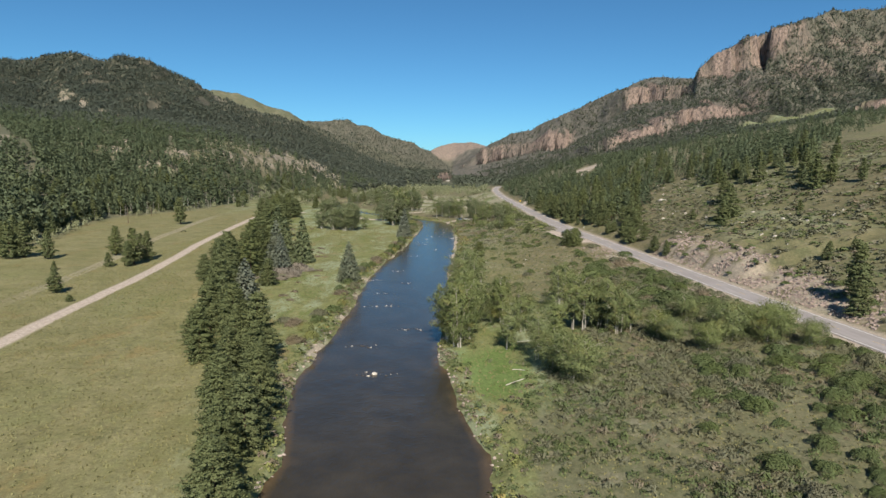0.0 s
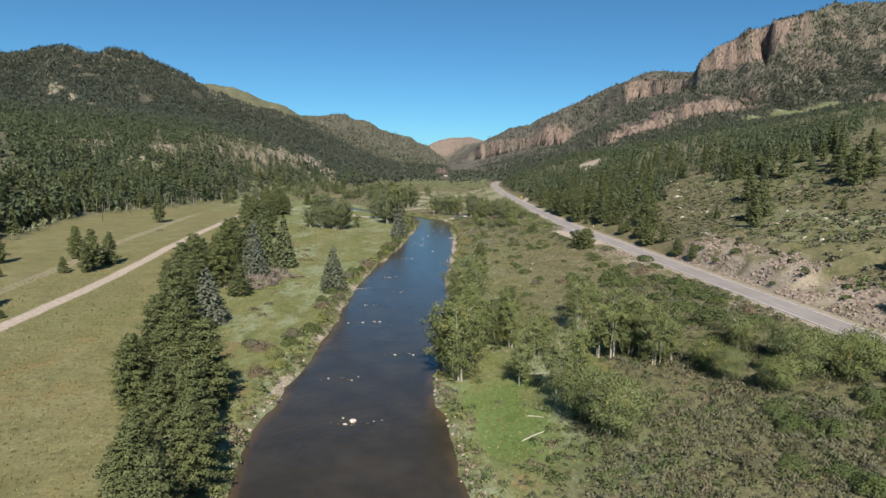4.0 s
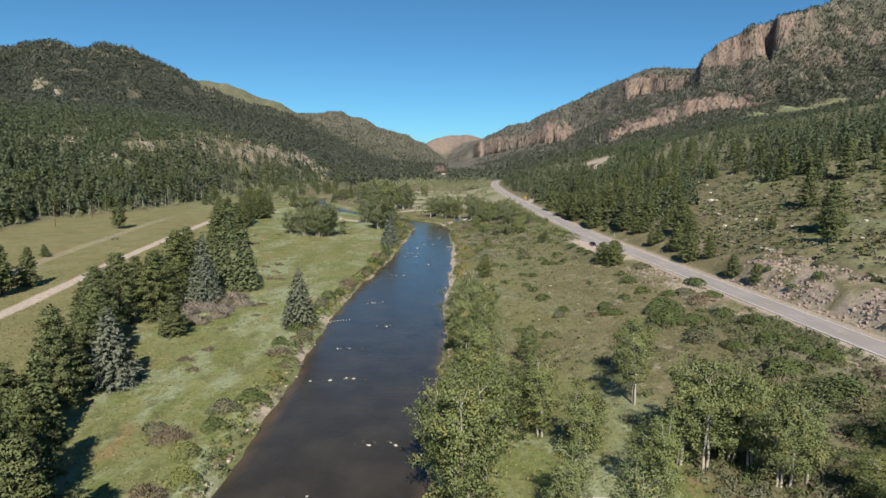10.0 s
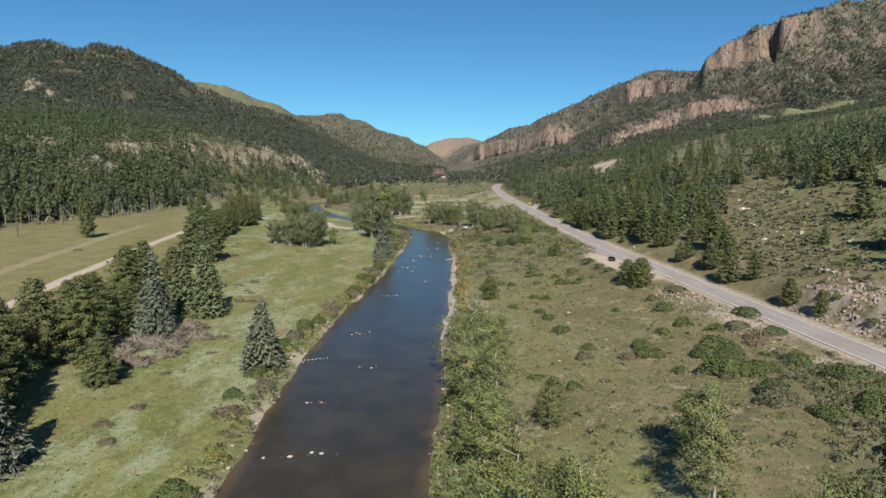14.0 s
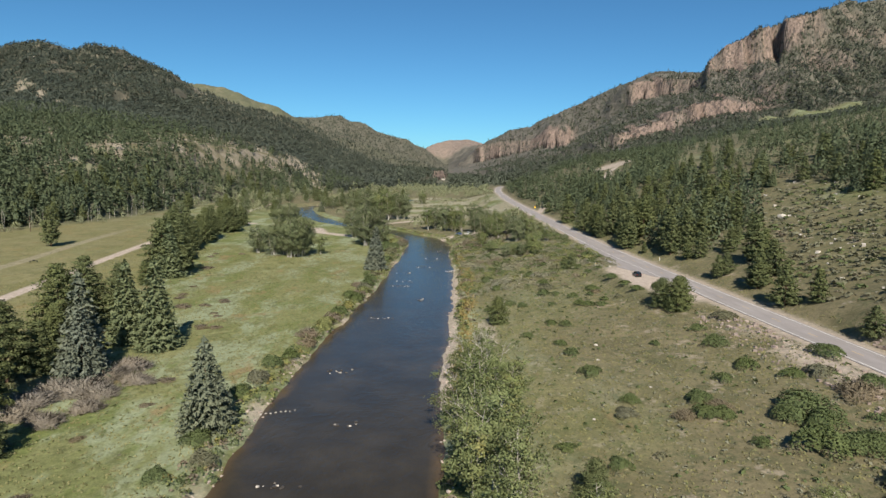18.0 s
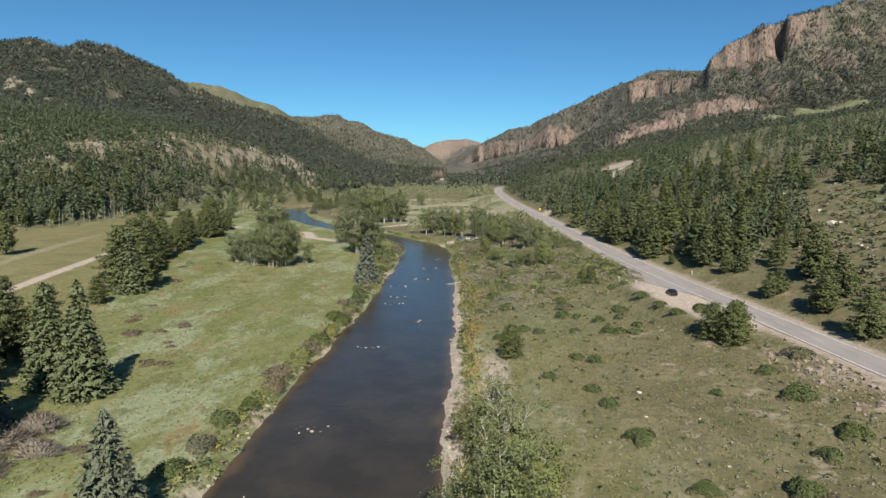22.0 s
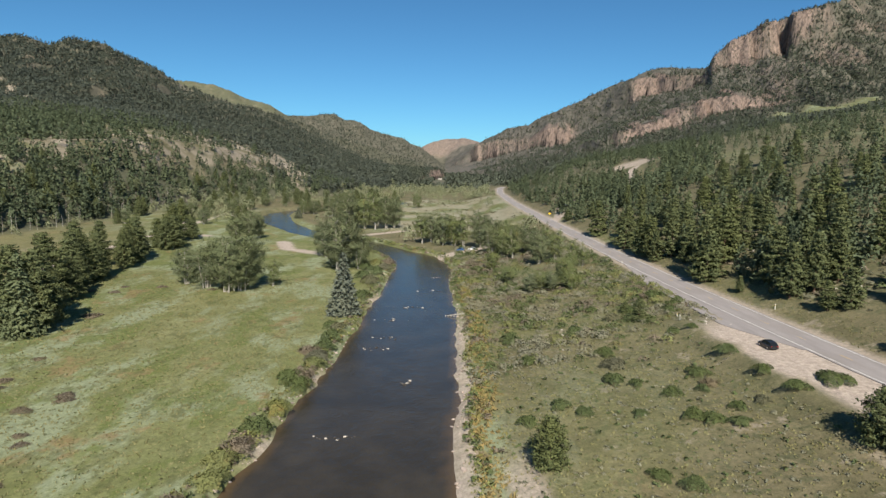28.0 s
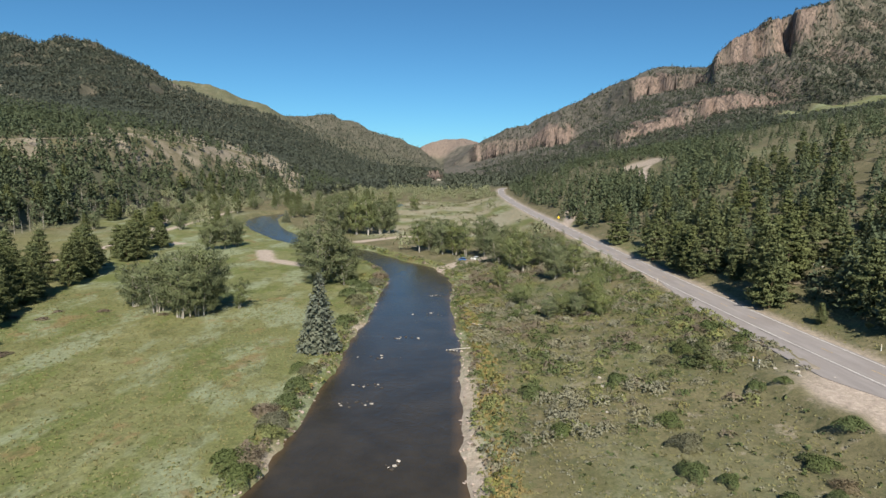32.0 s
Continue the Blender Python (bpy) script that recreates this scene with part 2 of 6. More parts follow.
A3 = [(-0.977, 1800, 0.1860), (-0.711, 1950, 0.1760), (-0.693, 1956, 0.1800), (-0.67, 1965, 0.1875), (-0.643, 1977, 0.1885), (-0.621, 1986, 0.1845), (-0.594, 1997, 0.1800), (-0.554, 2014, 0.1770), (-0.532, 2024, 0.1773), (-0.51, 2034, 0.1725), (-0.488, 2043, 0.1650), (-0.444, 2060, 0.1443), (-0.402, 2078, 0.1240), (-0.355, 2100, 0.1050), (-0.311, 2198, 0.0900), (-0.261, 2310, 0.0757), (-0.212, 2447, 0.0530), (-0.176, 2548, 0.0385), (-0.13, 2674, 0.0180), (-0.085, 2799, 0.0045), (-0.039, 2924, -0.0018), (-0.012, 3000, -0.0040)]
A4 = [(-0.976, 2600, 0.1980), (-0.712, 2800, 0.1510), (-0.533, 2930, 0.1323), (-0.444, 2990, 0.1235), (-0.402, 3018, 0.1236), (-0.377, 3036, 0.1223), (-0.355, 3053, 0.1201), (-0.333, 3071, 0.1118), (-0.31, 3090, 0.1008), (-0.288, 3106, 0.0968), (-0.275, 3115, 0.0926), (-0.257, 3125, 0.0824), (-0.247, 3130, 0.0772), (-0.175, 3180, 0.0462), (-0.012, 3300, -0.0036)]
A5 = [(-0.986, 3800, 0.1110), (-0.446, 3910, 0.0857), (-0.284, 3940, 0.0700), (-0.248, 3950, 0.0772), (-0.212, 3960, 0.0770), (-0.189, 3966, 0.0800), (-0.171, 3970, 0.0813), (-0.165, 3970, 0.0752), (-0.156, 3970, 0.0718), (-0.14, 3970, 0.0712), (-0.129, 3973, 0.0670), (-0.117, 3976, 0.0576), (-0.094, 3982, 0.0508), (-0.065, 3990, 0.0442), (-0.054, 3990, 0.0364), (-0.038, 3991, 0.0312), (-0.026, 3996, 0.0208), (-0.012, 4000, 0.0094), (-0.003, 4000, 0.0036)]
A6 = [(-0.267, 4640, 0.0000), (-0.049, 4640, 0.0220), (-0.035, 4640, 0.0312), (-0.017, 4640, 0.0387), (0.005, 4640, 0.0426), (0.023, 4640, 0.0448), (0.03, 4640, 0.0458), (0.039, 4640, 0.0442), (0.048, 4640, 0.0417), (0.078, 4640, 0.0330), (0.096, 4640, 0.0154), (0.277, 4640, 0.0187)]
B1 = [(0.006, 2700, -.0069), (0.052, 2400, -.0034), (0.142, 1900, .01), (0.232, 1740, .0224), (0.321, 1590, .0391), (0.409, 1430, .0611), (0.48, 1430, .0783), (0.559, 1430, .0885), (0.642, 1430, .1048), (0.688, 1410, .1143), (0.889, 1300, .1438)]
B2 = [(0.006, 2900, -0.0060), (0.052, 2700, -0.0016), (0.097, 2500, 0.0082), (0.169, 2190, 0.0225), (0.249, 1880, 0.0325), (0.32, 1879, 0.0600), (0.364, 1873, 0.0722), (0.398, 1870, 0.0852), (0.451, 1870, 0.0931), (0.478, 1870, 0.0955), (0.51, 1800, 0.1000), (0.565, 1700, 0.1090), (0.685, 1680, 0.1250), (0.884, 1640, 0.1600)]
B2T = [(0.006, 2960, -0.0051), (0.052, 2760, 0.0002), (0.168, 2240, 0.0262), (0.244, 1910, 0.0455), (0.257, 1910, 0.0545), (0.314, 1910, 0.0700), (0.349, 1907, 0.0868), (0.388, 1905, 0.1052), (0.414, 1905, 0.1118), (0.441, 1905, 0.1140), (0.459, 1905, 0.1095), (0.477, 1905, 0.1112), (0.503, 1900, 0.1190), (0.563, 1900, 0.1320), (0.683, 1890, 0.1520), (0.882, 1880, 0.1850)]
B3 = [(0.006, 3500, -0.0024), (0.062, 3294, 0.0150), (0.096, 3140, 0.0228), (0.141, 2941, 0.0326), (0.186, 2797, 0.0370), (0.238, 2720, 0.0740), (0.298, 2650, 0.1130), (0.316, 2599, 0.1155), (0.36, 2472, 0.1196), (0.396, 2372, 0.1330), (0.403, 2345, 0.1540), (0.446, 2330, 0.1642), (0.48, 2329, 0.1717), (0.501, 2327, 0.1832), (0.528, 2324, 0.1854), (0.566, 2320, 0.1915), (0.6, 2280, 0.2050), (0.676, 2230, 0.2140), (0.871, 2200, 0.2450)]
B4 = [(0.006, 3560, -0.0015), (0.05, 3388, 0.0350), (0.077, 3271, 0.0425), (0.14, 2976, 0.0458), (0.153, 2916, 0.0550), (0.162, 2878, 0.0613), (0.176, 2834, 0.0616), (0.19, 2816, 0.0530), (0.196, 2806, 0.0440), (0.238, 2760, 0.0801), (0.28, 2701, 0.1340), (0.297, 2690, 0.1400), (0.392, 2410, 0.1420), (0.401, 2377, 0.1634), (0.405, 2375, 0.1721), (0.416, 2375, 0.1834), (0.43, 2375, 0.1960), (0.443, 2375, 0.2010), (0.46, 2375, 0.2060), (0.48, 2374, 0.2195), (0.497, 2372, 0.2245), (0.51, 2370, 0.2268), (0.545, 2370, 0.2300), (0.562, 2370, 0.2330), (0.58, 2450, 0.2430), (0.595, 2544, 0.2535), (0.607, 2600, 0.2600), (0.616, 2625, 0.2625), (0.638, 2656, 0.2625), (0.671, 2700, 0.2640), (0.864, 2700, 0.2850)]
B5 = [(-0.012, 4100, 0.0000), (0.006, 4000, 0.0085), (0.033, 3803, 0.0238), (0.05, 3671, 0.0372), (0.061, 3596, 0.0446), (0.077, 3532, 0.0512), (0.095, 3461, 0.0622), (0.117, 3368, 0.0670), (0.129, 3320, 0.0680), (0.144, 3258, 0.0790), (0.166, 3186, 0.0890), (0.183, 3133, 0.0964), (0.201, 3101, 0.1020), (0.222, 3065, 0.1136), (0.253, 3018, 0.1290), (0.266, 2998, 0.1353), (0.288, 2963, 0.1410), (0.322, 2908, 0.1562), (0.336, 2885, 0.1573), (0.4, 2773, 0.1565), (0.468, 2650, 0.2070), (0.554, 2640, 0.2320), (0.616, 2760, 0.2640), (0.669, 2840, 0.2645), (0.863, 2840, 0.2880)]


def layer(u, table, trees=0.0, plain=False):
    """Forward way and height of a ridge at u; the crowns on it take their share of the height."""
    us = [p[0] for p in table]
    d = np.interp(u, us, [p[1] for p in table])
    e = np.interp(u, us, [p[2] for p in table])
    return d, (e if plain else EYE0[2] + d * e - trees)


def stack(d, knots):
    """Height along the forward way through the knots."""
    z, last = knots[0][1] + 0 * d, knots[0][0] + 0 * d
    for (d0, z0), (d1, z1) in zip(knots[:-1], knots[1:]):
        d1 = np.maximum(d1, last + 25)
        f = np.clip((d - last) / (d1 - last), 0, 1)
        z = np.where(d > last, z0 + (z1 - z0) * f, z)
        last = d1
    return z


def floor_height(x, y):
    """The valley floor: channel, banks, terrace, road bed."""
    out, s = bank_out(x, y)
    xr = np.interp(y, [-140, 90, 118, 175, 220, 300, 390, 450, 520, 640], [5, 7, 1, -1, 0, 1, 4, 3, 10, 22])
    right = (s > 0) | ((y > 520) & (x > 10))
    f = np.clip((x - xr - 5) / (road_x(y) - 7 - xr - 5), 0, 1)
    zr = 1.2 + 9.2 * f ** 1.12 + 0.35 * fbm(x / 14, y / 14, 3, 3) * np.clip(f * 4, 0, 1)
    zl = 1.2 + 0.012 * np.clip(-x - 30, 0, 400) + 0.3 * fbm(x / 22, y / 22, 3, 4)
    z = np.where(right, zr, zl)
    z = z * smooth(-0.6, 4.0, out) + 0.3 * smooth(-0.3, 0.8, out) * (1 - smooth(1, 4, out)) - 0.9 * smooth(0.4, -2.0, out)
    rx = x - road_x(y)
    bed = smooth(9.5, 5.5, np.abs(rx + 0.4))
    z = z * (1 - bed) + 10.15 * bed
    lot = smooth(18.5, 14.0, np.abs(rx + 3)) * smooth(283, 292, y) * smooth(352, 336, y) * (rx < 0)
    z = z * (1 - lot) + 10.12 * lot
    over = np.clip(rx - 6.5, 0, 1e4)
    z = z + np.where(y < 190, 0.36 * np.minimum(over, 118) + 0.15 * np.clip(over - 118, 0, 1e4), 0) * (rx > 0)
    lefty = np.clip(-x - 208, 0, 1e4)
    return z + np.where(y < 190, 0.5 * np.minimum(lefty, 200), 0)


def height(x, y, rough=True):
    x, y = np.asarray(x, float), np.asarray(y, float)
    d = np.maximum(y - EYE0[1], 1.0)
    u = np.clip((x - EYE0[0]) / d, -2, 6)
    zf = floor_height(x, y)
    # cliffs are fluted: the forward way is warped across them
    far = smooth(900, 1700, d)
    dw = d + far * (1 - 0.6 * smooth(2550, 2900, d)) * (46 * vnoise(x / 34, y / 160, 21) + 30 * vnoise(x / 17, y / 80, 22) + 45 * vnoise(x / 120, y / 300, 23))
    dw = dw + 95 * smooth(0.512, 0.517, u) * smooth(0.585, 0.56, u) * smooth(2150, 2250, d) * smooth(2750, 2600, d)
    # left side
    d0, z0 = layer(u, A0, plain=True)
    d1, z1 = layer(u, A1, 3)
    d2, z2 = layer(u, A2, 6)
    d3, z3 = layer(u, A3, 7)
    d4, z4 = layer(u, A4, 1)
    d5, z5 = layer(u, A5, 5)
    d6, z6 = layer(u, A6)
    dip3, dip4, dip5 = 0.3 * np.clip(z3 - 45, 0, 400), 0.3 * np.clip(z4 - 45, 0, 400), 0.3 * np.clip(z5 - 45, 0, 400)
    left = stack(dw, [(d0, z0), (d1, z1), (d1 + 60, z1 + 4), (d2, z2), (d3, z3), ((d3 + d4) / 2, np.minimum(z3, z4) - dip3), (d4, z4), ((d4 + d5) / 2, np.minimum(z4, z5) - dip4), (d5, z5), (d5 + 320, z5 - dip5), (d6, z6), (d6 + 200, z6 - 20)])
    # right side
    xt = toe_right(y)
    uu = np.maximum(u, 0.004)
    b0 = np.minimum(xt / uu, 2300)
    e1, y1 = layer(u, B1, 5)
    b0b = np.minimum((xt + 118) / uu, 0.8 * e1)
    zb = 10.3 + 0.36 * np.clip(b0b * u - xt, 0, 118)
    e2, y2 = layer(u, B2, 5)
    e2t, y2t = layer(u, B2T, 3)
    e3, y3 = layer(u, B3, 4)
    e4, y4 = layer(u, B4)
    e5, y5 = layer(u, B5, 5)
    right = stack(dw, [(b0, 10.3 + 0 * u), (b0b, np.minimum(zb, np.maximum(y1, 11))), (e1, y1), (e2, y2), (e2t, y2t), (e3, y3), (e4, y4), (e5, y5), (e5 + 250, y5 - 0.3 * np.clip(y5 - 45, 0, 300)), (d6 + 0 * u, z6), (d6 + 200, z6 - 20)])
    right = right + 24 * smooth(1128, 1142, dw) * smooth(1260, 1180, dw) * smooth(0.685, 0.71, u + 0.006 * vnoise(x / 9, y / 40, 24))
    over = x - xt
    cut = smooth(120, 160, y) * smooth(290, 245, y)
    right = right + cut * 3.4 * smooth(0, 7, over) * smooth(60, 12, over) * (1 + 0.5 * fbm(x / 6, y / 6, 3, 9))
    wl, wr = smooth(0, 1, (dw - d0) / 20), smooth(0, 1, over / 3) * (d > 64)
    side = smooth(-0.012, 0.012, u)
    hill = left * (1 - side) + right * side
    on = np.where(d > 64, np.where(u < 0, smooth(-5, 25, d - d0), np.maximum(wr, smooth(1900, 2400, d))), 0)
    z = zf * (1 - on) + hill * on
    if rough:
        amp = on * smooth(8, 60, z) * np.clip(d, 100, 3000)
        z = z + amp * (np.where(u < 0, 0.0022, 0.0040) * fbm(x / 210, y / 210, 5, 31) + 0.0020 * fbm(x / 40, y / 40, 3, 33))
        z = z + 0.12 * fbm(x / 3.1, y / 3.1, 3, 41) * smooth(1.0, 3.0, z) * smooth(600, 300, d) * smooth(5.5, 8, np.abs(x - road_x(y)))
    return z

# ---------------------------------------------------------------- the ground
def mesh_from(name, verts, faces, mats, attrs=None, flat=False, index=None, normals=None):
    me = bpy.data.meshes.new(name)
    verts, faces = np.asarray(verts, np.float32), np.asarray(faces, np.int32)
    k = faces.shape[1]
    me.vertices.add(len(verts))
    me.vertices.foreach_set("co", verts.ravel())
    me.loops.add(faces.size)
    me.loops.foreach_set("vertex_index", faces.ravel())
    me.polygons.add(len(faces))
    me.polygons.foreach_set("loop_start", np.arange(0, faces.size, k, dtype=np.int32))
    me.polygons.foreach_set("loop_total", np.full(len(faces), k, np.int32))
    me.polygons.foreach_set("use_smooth", np.full(len(faces), not flat))
    for m in mats if isinstance(mats, (list, tuple)) else [mats]:
        me.materials.append(m)
    if index is not None:
        me.polygons.foreach_set("material_index", np.asarray(index, np.int32))
    for key, v in (attrs or {}).items():
        me.attributes.new(key, "FLOAT", "POINT").data.foreach_set("value", np.asarray(v, np.float32).ravel())
    if normals is not None:
        me.attributes.new("custom_normal", "FLOAT_VECTOR", "POINT").data.foreach_set("vector", np.asarray(normals, np.float32).ravel())
    me.update(calc_edges=True)
    return me


def grid_faces(rows, cols):
    i = (np.arange(rows - 1)[:, None] * cols + np.arange(cols - 1)[None, :]).ravel()
    return np.stack([i, i + 1, i + cols + 1, i + cols], 1)


way = np.concatenate([np.arange(-300, -100, 8.0), np.arange(-100, 480, 2.4), 480 * 1.0066 ** np.arange(0, 347)])
across = np.concatenate([np.linspace(-1.5, -0.82, 26, endpoint=False), np.linspace(-0.82, 0.82, 500), np.linspace(0.82, 1.5, 27)[1:]])
GY = np.repeat((way + EYE0[1])[:, None], len(across), 1)
GX = across[None, :] * np.sqrt(way ** 2 + 170.0 ** 2)[:, None]
GZ = height(GX, GY)
# what covers it
GD = np.maximum(GY - EYE0[1], 1)
GU = GX / GD
gz_y, gz_x = np.gradient(GZ, axis=0) / np.gradient(GY, axis=0), np.gradient(GZ, axis=1) / np.maximum(np.gradient(GX, axis=1), 1e-3)
steep = np.hypot(gz_x, gz_y)
out, side = bank_out(GX, GY)
patch = fbm(GX / 60, GY / 60, 4, 51)
toe = np.interp(np.clip(GU, -2, 0), [p[0] for p in A0], [p[1] for p in A0])
hill_left = ((GX < -60) & (GD > 60)) * smooth(-15, 10, GD - toe) + ((GX < -200) & (GD <= 60))
hill_right = smooth(0, 20, GX - toe_right(GY))


# bare patches on the left mountainside: across, forward way, and half sizes of both
GLADES = [(-0.672, 1440, 0.016, 70), (-0.645, 1330, 0.014, 70), (-0.615, 1230, 0.016, 60), (-0.590, 1170, 0.014, 60), (-0.545, 960, 0.010, 40), (-0.680, 800, 0.040, 35), (-0.625, 660, 0.024, 55), (-0.560, 570, 0.034, 34), (-0.530, 620, 0.022, 60),
          (-0.490, 850, 0.030, 26), (-0.425, 770, 0.050, 60), (-0.355, 900, 0.050, 110), (-0.290, 1020, 0.045, 130), (-0.240, 1100, 0.040, 110), (-0.210, 1000, 0.022, 100), (-0.395, 2000, 0.020, 60)]


def bare_patch(x, y):
    d = np.maximum(y - EYE0[1], 1)
    u = x / d
    wob = 0.45 * vnoise(x / 30, y / 45, 62) + 0.35 * vnoise(x / 11, y / 18, 65)
    return np.maximum.reduce([smooth(1.15, 0.75, np.hypot((u - a) / wa, (d - b) / wb) + wob) for a, b, wa, wb in GLADES])


def open_slope(x, y):
    """Grassy openings on the right-hand slope and bare bands on the left-hand one: 1 where few trees grow."""
    d = np.maximum(y - EYE0[1], 1)
    u = x / d
    over = x - toe_right(y)
    n = 30 * vnoise(x / 35, y / 35, 61)
    near = smooth(0, 4, over) * smooth(14, -14, y - 290 - 2.1 * (x - 82) + 0.5 * n) * smooth(88, 62, over + 0.4 * n) * (y < 415)
    bench = smooth(1385, 1430, d) * smooth(1690, 1610, d + 30 * vnoise(x / 60, y / 60, 68)) * smooth(0.46, 0.50, u) * smooth(0.66, 0.64, u)
    d1 = np.interp(u, [p[0] for p in A1], [p[1] for p in A1])
    q = d - d1 + 45 * vnoise(x / 50, y / 50, 63)
    band = smooth(-95, -50, q) * smooth(200, 110, q - 330 * smooth(-0.50, -0.42, u)) * smooth(-0.86, -0.76, u) * smooth(-0.18, -0.26, u) * np.clip(0.72 + 0.5 * vnoise(x / 34, y / 34, 64), 0, 0.93)
    d4 = np.interp(u, [p[0] for p in A4], [p[1] for p in A4])
    green = smooth(420, 260, np.abs(d - d4)) * smooth(-0.22, -0.27, u) * (u < 0)
    saddle = smooth(2020, 2100, d) * smooth(2700, 2350, d) * smooth(-0.46, -0.40, u) * smooth(-0.30, -0.33, u) * 0.7
    tan = smooth(30, 10, np.hypot(x - 176, (y - 800) * 0.6)) + smooth(16, 6, np.abs(x - 150 - 0.12 * (y - 700))) * smooth(640, 680, y) * smooth(800, 770, y)
    return np.clip(np.maximum.reduce([near, bench, 0.55 * band, 0.86 * bare_patch(x, y), green, saddle, np.clip(tan, 0, 1)]), 0, 1)


def cliff_zone(x, y):
    """The bands of bare cliff on the right-hand mountain."""
    d = np.maximum(y - EYE0[1], 1)
    u = x / d

    def between(low, high, pad):
        d_lo, d_hi = np.interp(u, [p[0] for p in low], [p[1] for p in low]), np.interp(u, [p[0] for p in high], [p[1] for p in high])
        return smooth(-pad - 40, -pad, d - d_lo) * smooth(pad + 60, pad + 20, d - d_hi)

    base = between(B2, B2T, 55) * smooth(0.245, 0.285, u) * smooth(0.54, 0.50, u)
    crest = between(B3, B4, 60) * np.maximum(smooth(0.03, 0.06, u) * smooth(0.21, 0.19, u), smooth(0.275, 0.295, u) * smooth(0.58, 0.56, u))
    return np.maximum(base, crest) * (0.55 + 0.45 * smooth(-0.45, -0.1, vnoise(x / 70, y / 300, 69) + 0.4 * vnoise(x / 25, y / 100, 70)))


bare = open_slope(GX, GY)
rock = np.where((GU > 0.02) & (GD > 1200), cliff_zone(GX, GY) * smooth(0.45, 0.85, steep + 0.2 * patch), smooth(0.95, 1.4, steep + 0.22 * patch)) * smooth(350, 900, GD)
scar = (smooth(0.0, 0.35, vnoise(GX / 40, GY / 40, 66) + 0.5 * vnoise(GX / 14, GY / 14, 67)) * 0.45 * smooth(-0.2, -0.3, GU) * smooth(90, 40, np.abs(GD - np.interp(GU, [p[0] for p in A1], [p[1] for p in A1]))))
scree = smooth(1550, 1800, GD) * smooth(0.15, 0.55, fbm(GX / 90, GY / 90, 4, 71)) * (GU > 0.02) * (0.12 + 0.4 * smooth(0.40, 0.48, GU))
rock = np.maximum(rock * (1 - 0.65 * smooth(0.565, 0.60, GU)), scree) * (1 - 0.85 * smooth(-0.05, -0.2, GU) * (GD < 4300))
rock = np.maximum(rock * (1 - 0.6 * smooth(3300, 3700, GD) * (GU < -0.01) * smooth(4400, 4300, GD)), smooth(4350, 4450, GD) * 0.8)
rock = np.maximum(rock, smooth(1118, 1126, GD) * smooth(1156, 1146, GD) * smooth(0.685, 0.70, GU) * smooth(0.9, 0.85, GU))
over = GX - toe_right(GY)
cutrock = smooth(122, 150, GY) * smooth(258, 240, GY) * smooth(-1, 2, over) * smooth(17, 8, over + 5 * fbm(GX / 9, GY / 9, 3, 73))
fill = smooth(165, 200, GY) * smooth(275, 250, GY) * smooth(-22, -17, over) * smooth(-12, -15, over) * smooth(-0.2, 0.3, vnoise(GX / 7, GY / 11, 74))
dirt_and_haze = np.maximum.reduce([scar, cutrock * smooth(-0.5, 0.1, vnoise(GX / 4, GY / 4, 75)) * 0.6, fill * 0.8, 0.42 * smooth(-0.6, 0.3, vnoise(GX / 16, GY / 30, 80)) * smooth(60, 46, np.abs(GX - 6)) * smooth(590, 620, GY) * smooth(1000, 940, GY)])
track, _ = near_path(GX, GY, TRACK)
dirt_and_haze = np.maximum(dirt_and_haze, smooth(2.7, 1.6, np.abs(track)) * (GY < 800))
dirt_and_haze = np.maximum(dirt_and_haze, 0.3 * smooth(1.6, 0.7, np.abs(np.abs(track + 26 + 0.03 * (GY - 300)) - 1.2)) * smooth(150, 220, GY) * smooth(520, 440, GY))
rx = GX - road_x(GY)
dirt_and_haze = np.maximum(dirt_and_haze, 0.75 * smooth(8.0, 5.0, np.abs(rx)) * (GY < 1240))
lot = smooth(17.5, 14.5, -rx + 1.5 * vnoise(GX / 5, GY / 5, 76)) * (rx < 0) * smooth(284, 292, GY) * smooth(350, 335, GY - 0.8 * (rx + 12))
dirt_and_haze = np.maximum(dirt_and_haze, lot)
gravel = smooth(2.6, 1.2, out - 1.0 * (side > 0) * smooth(236, 250, GY) * smooth(405, 380, GY)) * smooth(-1.5, -0.3, out)
beach = np.clip((side > 0) * smooth(232, 250, GY) * smooth(400, 350, GY) + (side < 0) * np.clip(sum(np.exp(-((GY - c_) / w_) ** 2) for c_, w_ in ((142, 7), (176, 5), (206, 4), (236, 4), (262, 3), (300, 4), (330, 4), (402, 6))), 0, 1), 0, 1)
dirt_and_haze = np.maximum(dirt_and_haze, (0.30 * hill_left * bare * smooth(250, 400, GD) * smooth(1500, 1200, GD) + 0.30 * bare_patch(GX, GY)) * smooth(-0.5, 0.3, vnoise(GX / 18, GY / 18, 78)))
dirt_and_haze = np.maximum(dirt_and_haze, 0.85 * smooth(24, 10, np.hypot(GX - 176, (GY - 800) * 0.6) + 5 * vnoise(GX / 8, GY / 8, 77)))
dirt_and_haze = np.maximum(dirt_and_haze, gravel * beach * (0.85 + 0.15 * vnoise(GX / 1.7, GY / 2.5, 99)))
PATHS = [[(-54, 493), (-75, 506), (-84, 532)], [(-131, 550), (-142, 554), (-165, 600), (-205, 700)], [(-46, 578), (-23, 607), (-8, 600)], [(-3, 492), (8, 509), (24, 530)], [(66, 588), (76, 620), (84, 656), (96, 668)], [(135, 665), (158, 745), (170, 765)]]
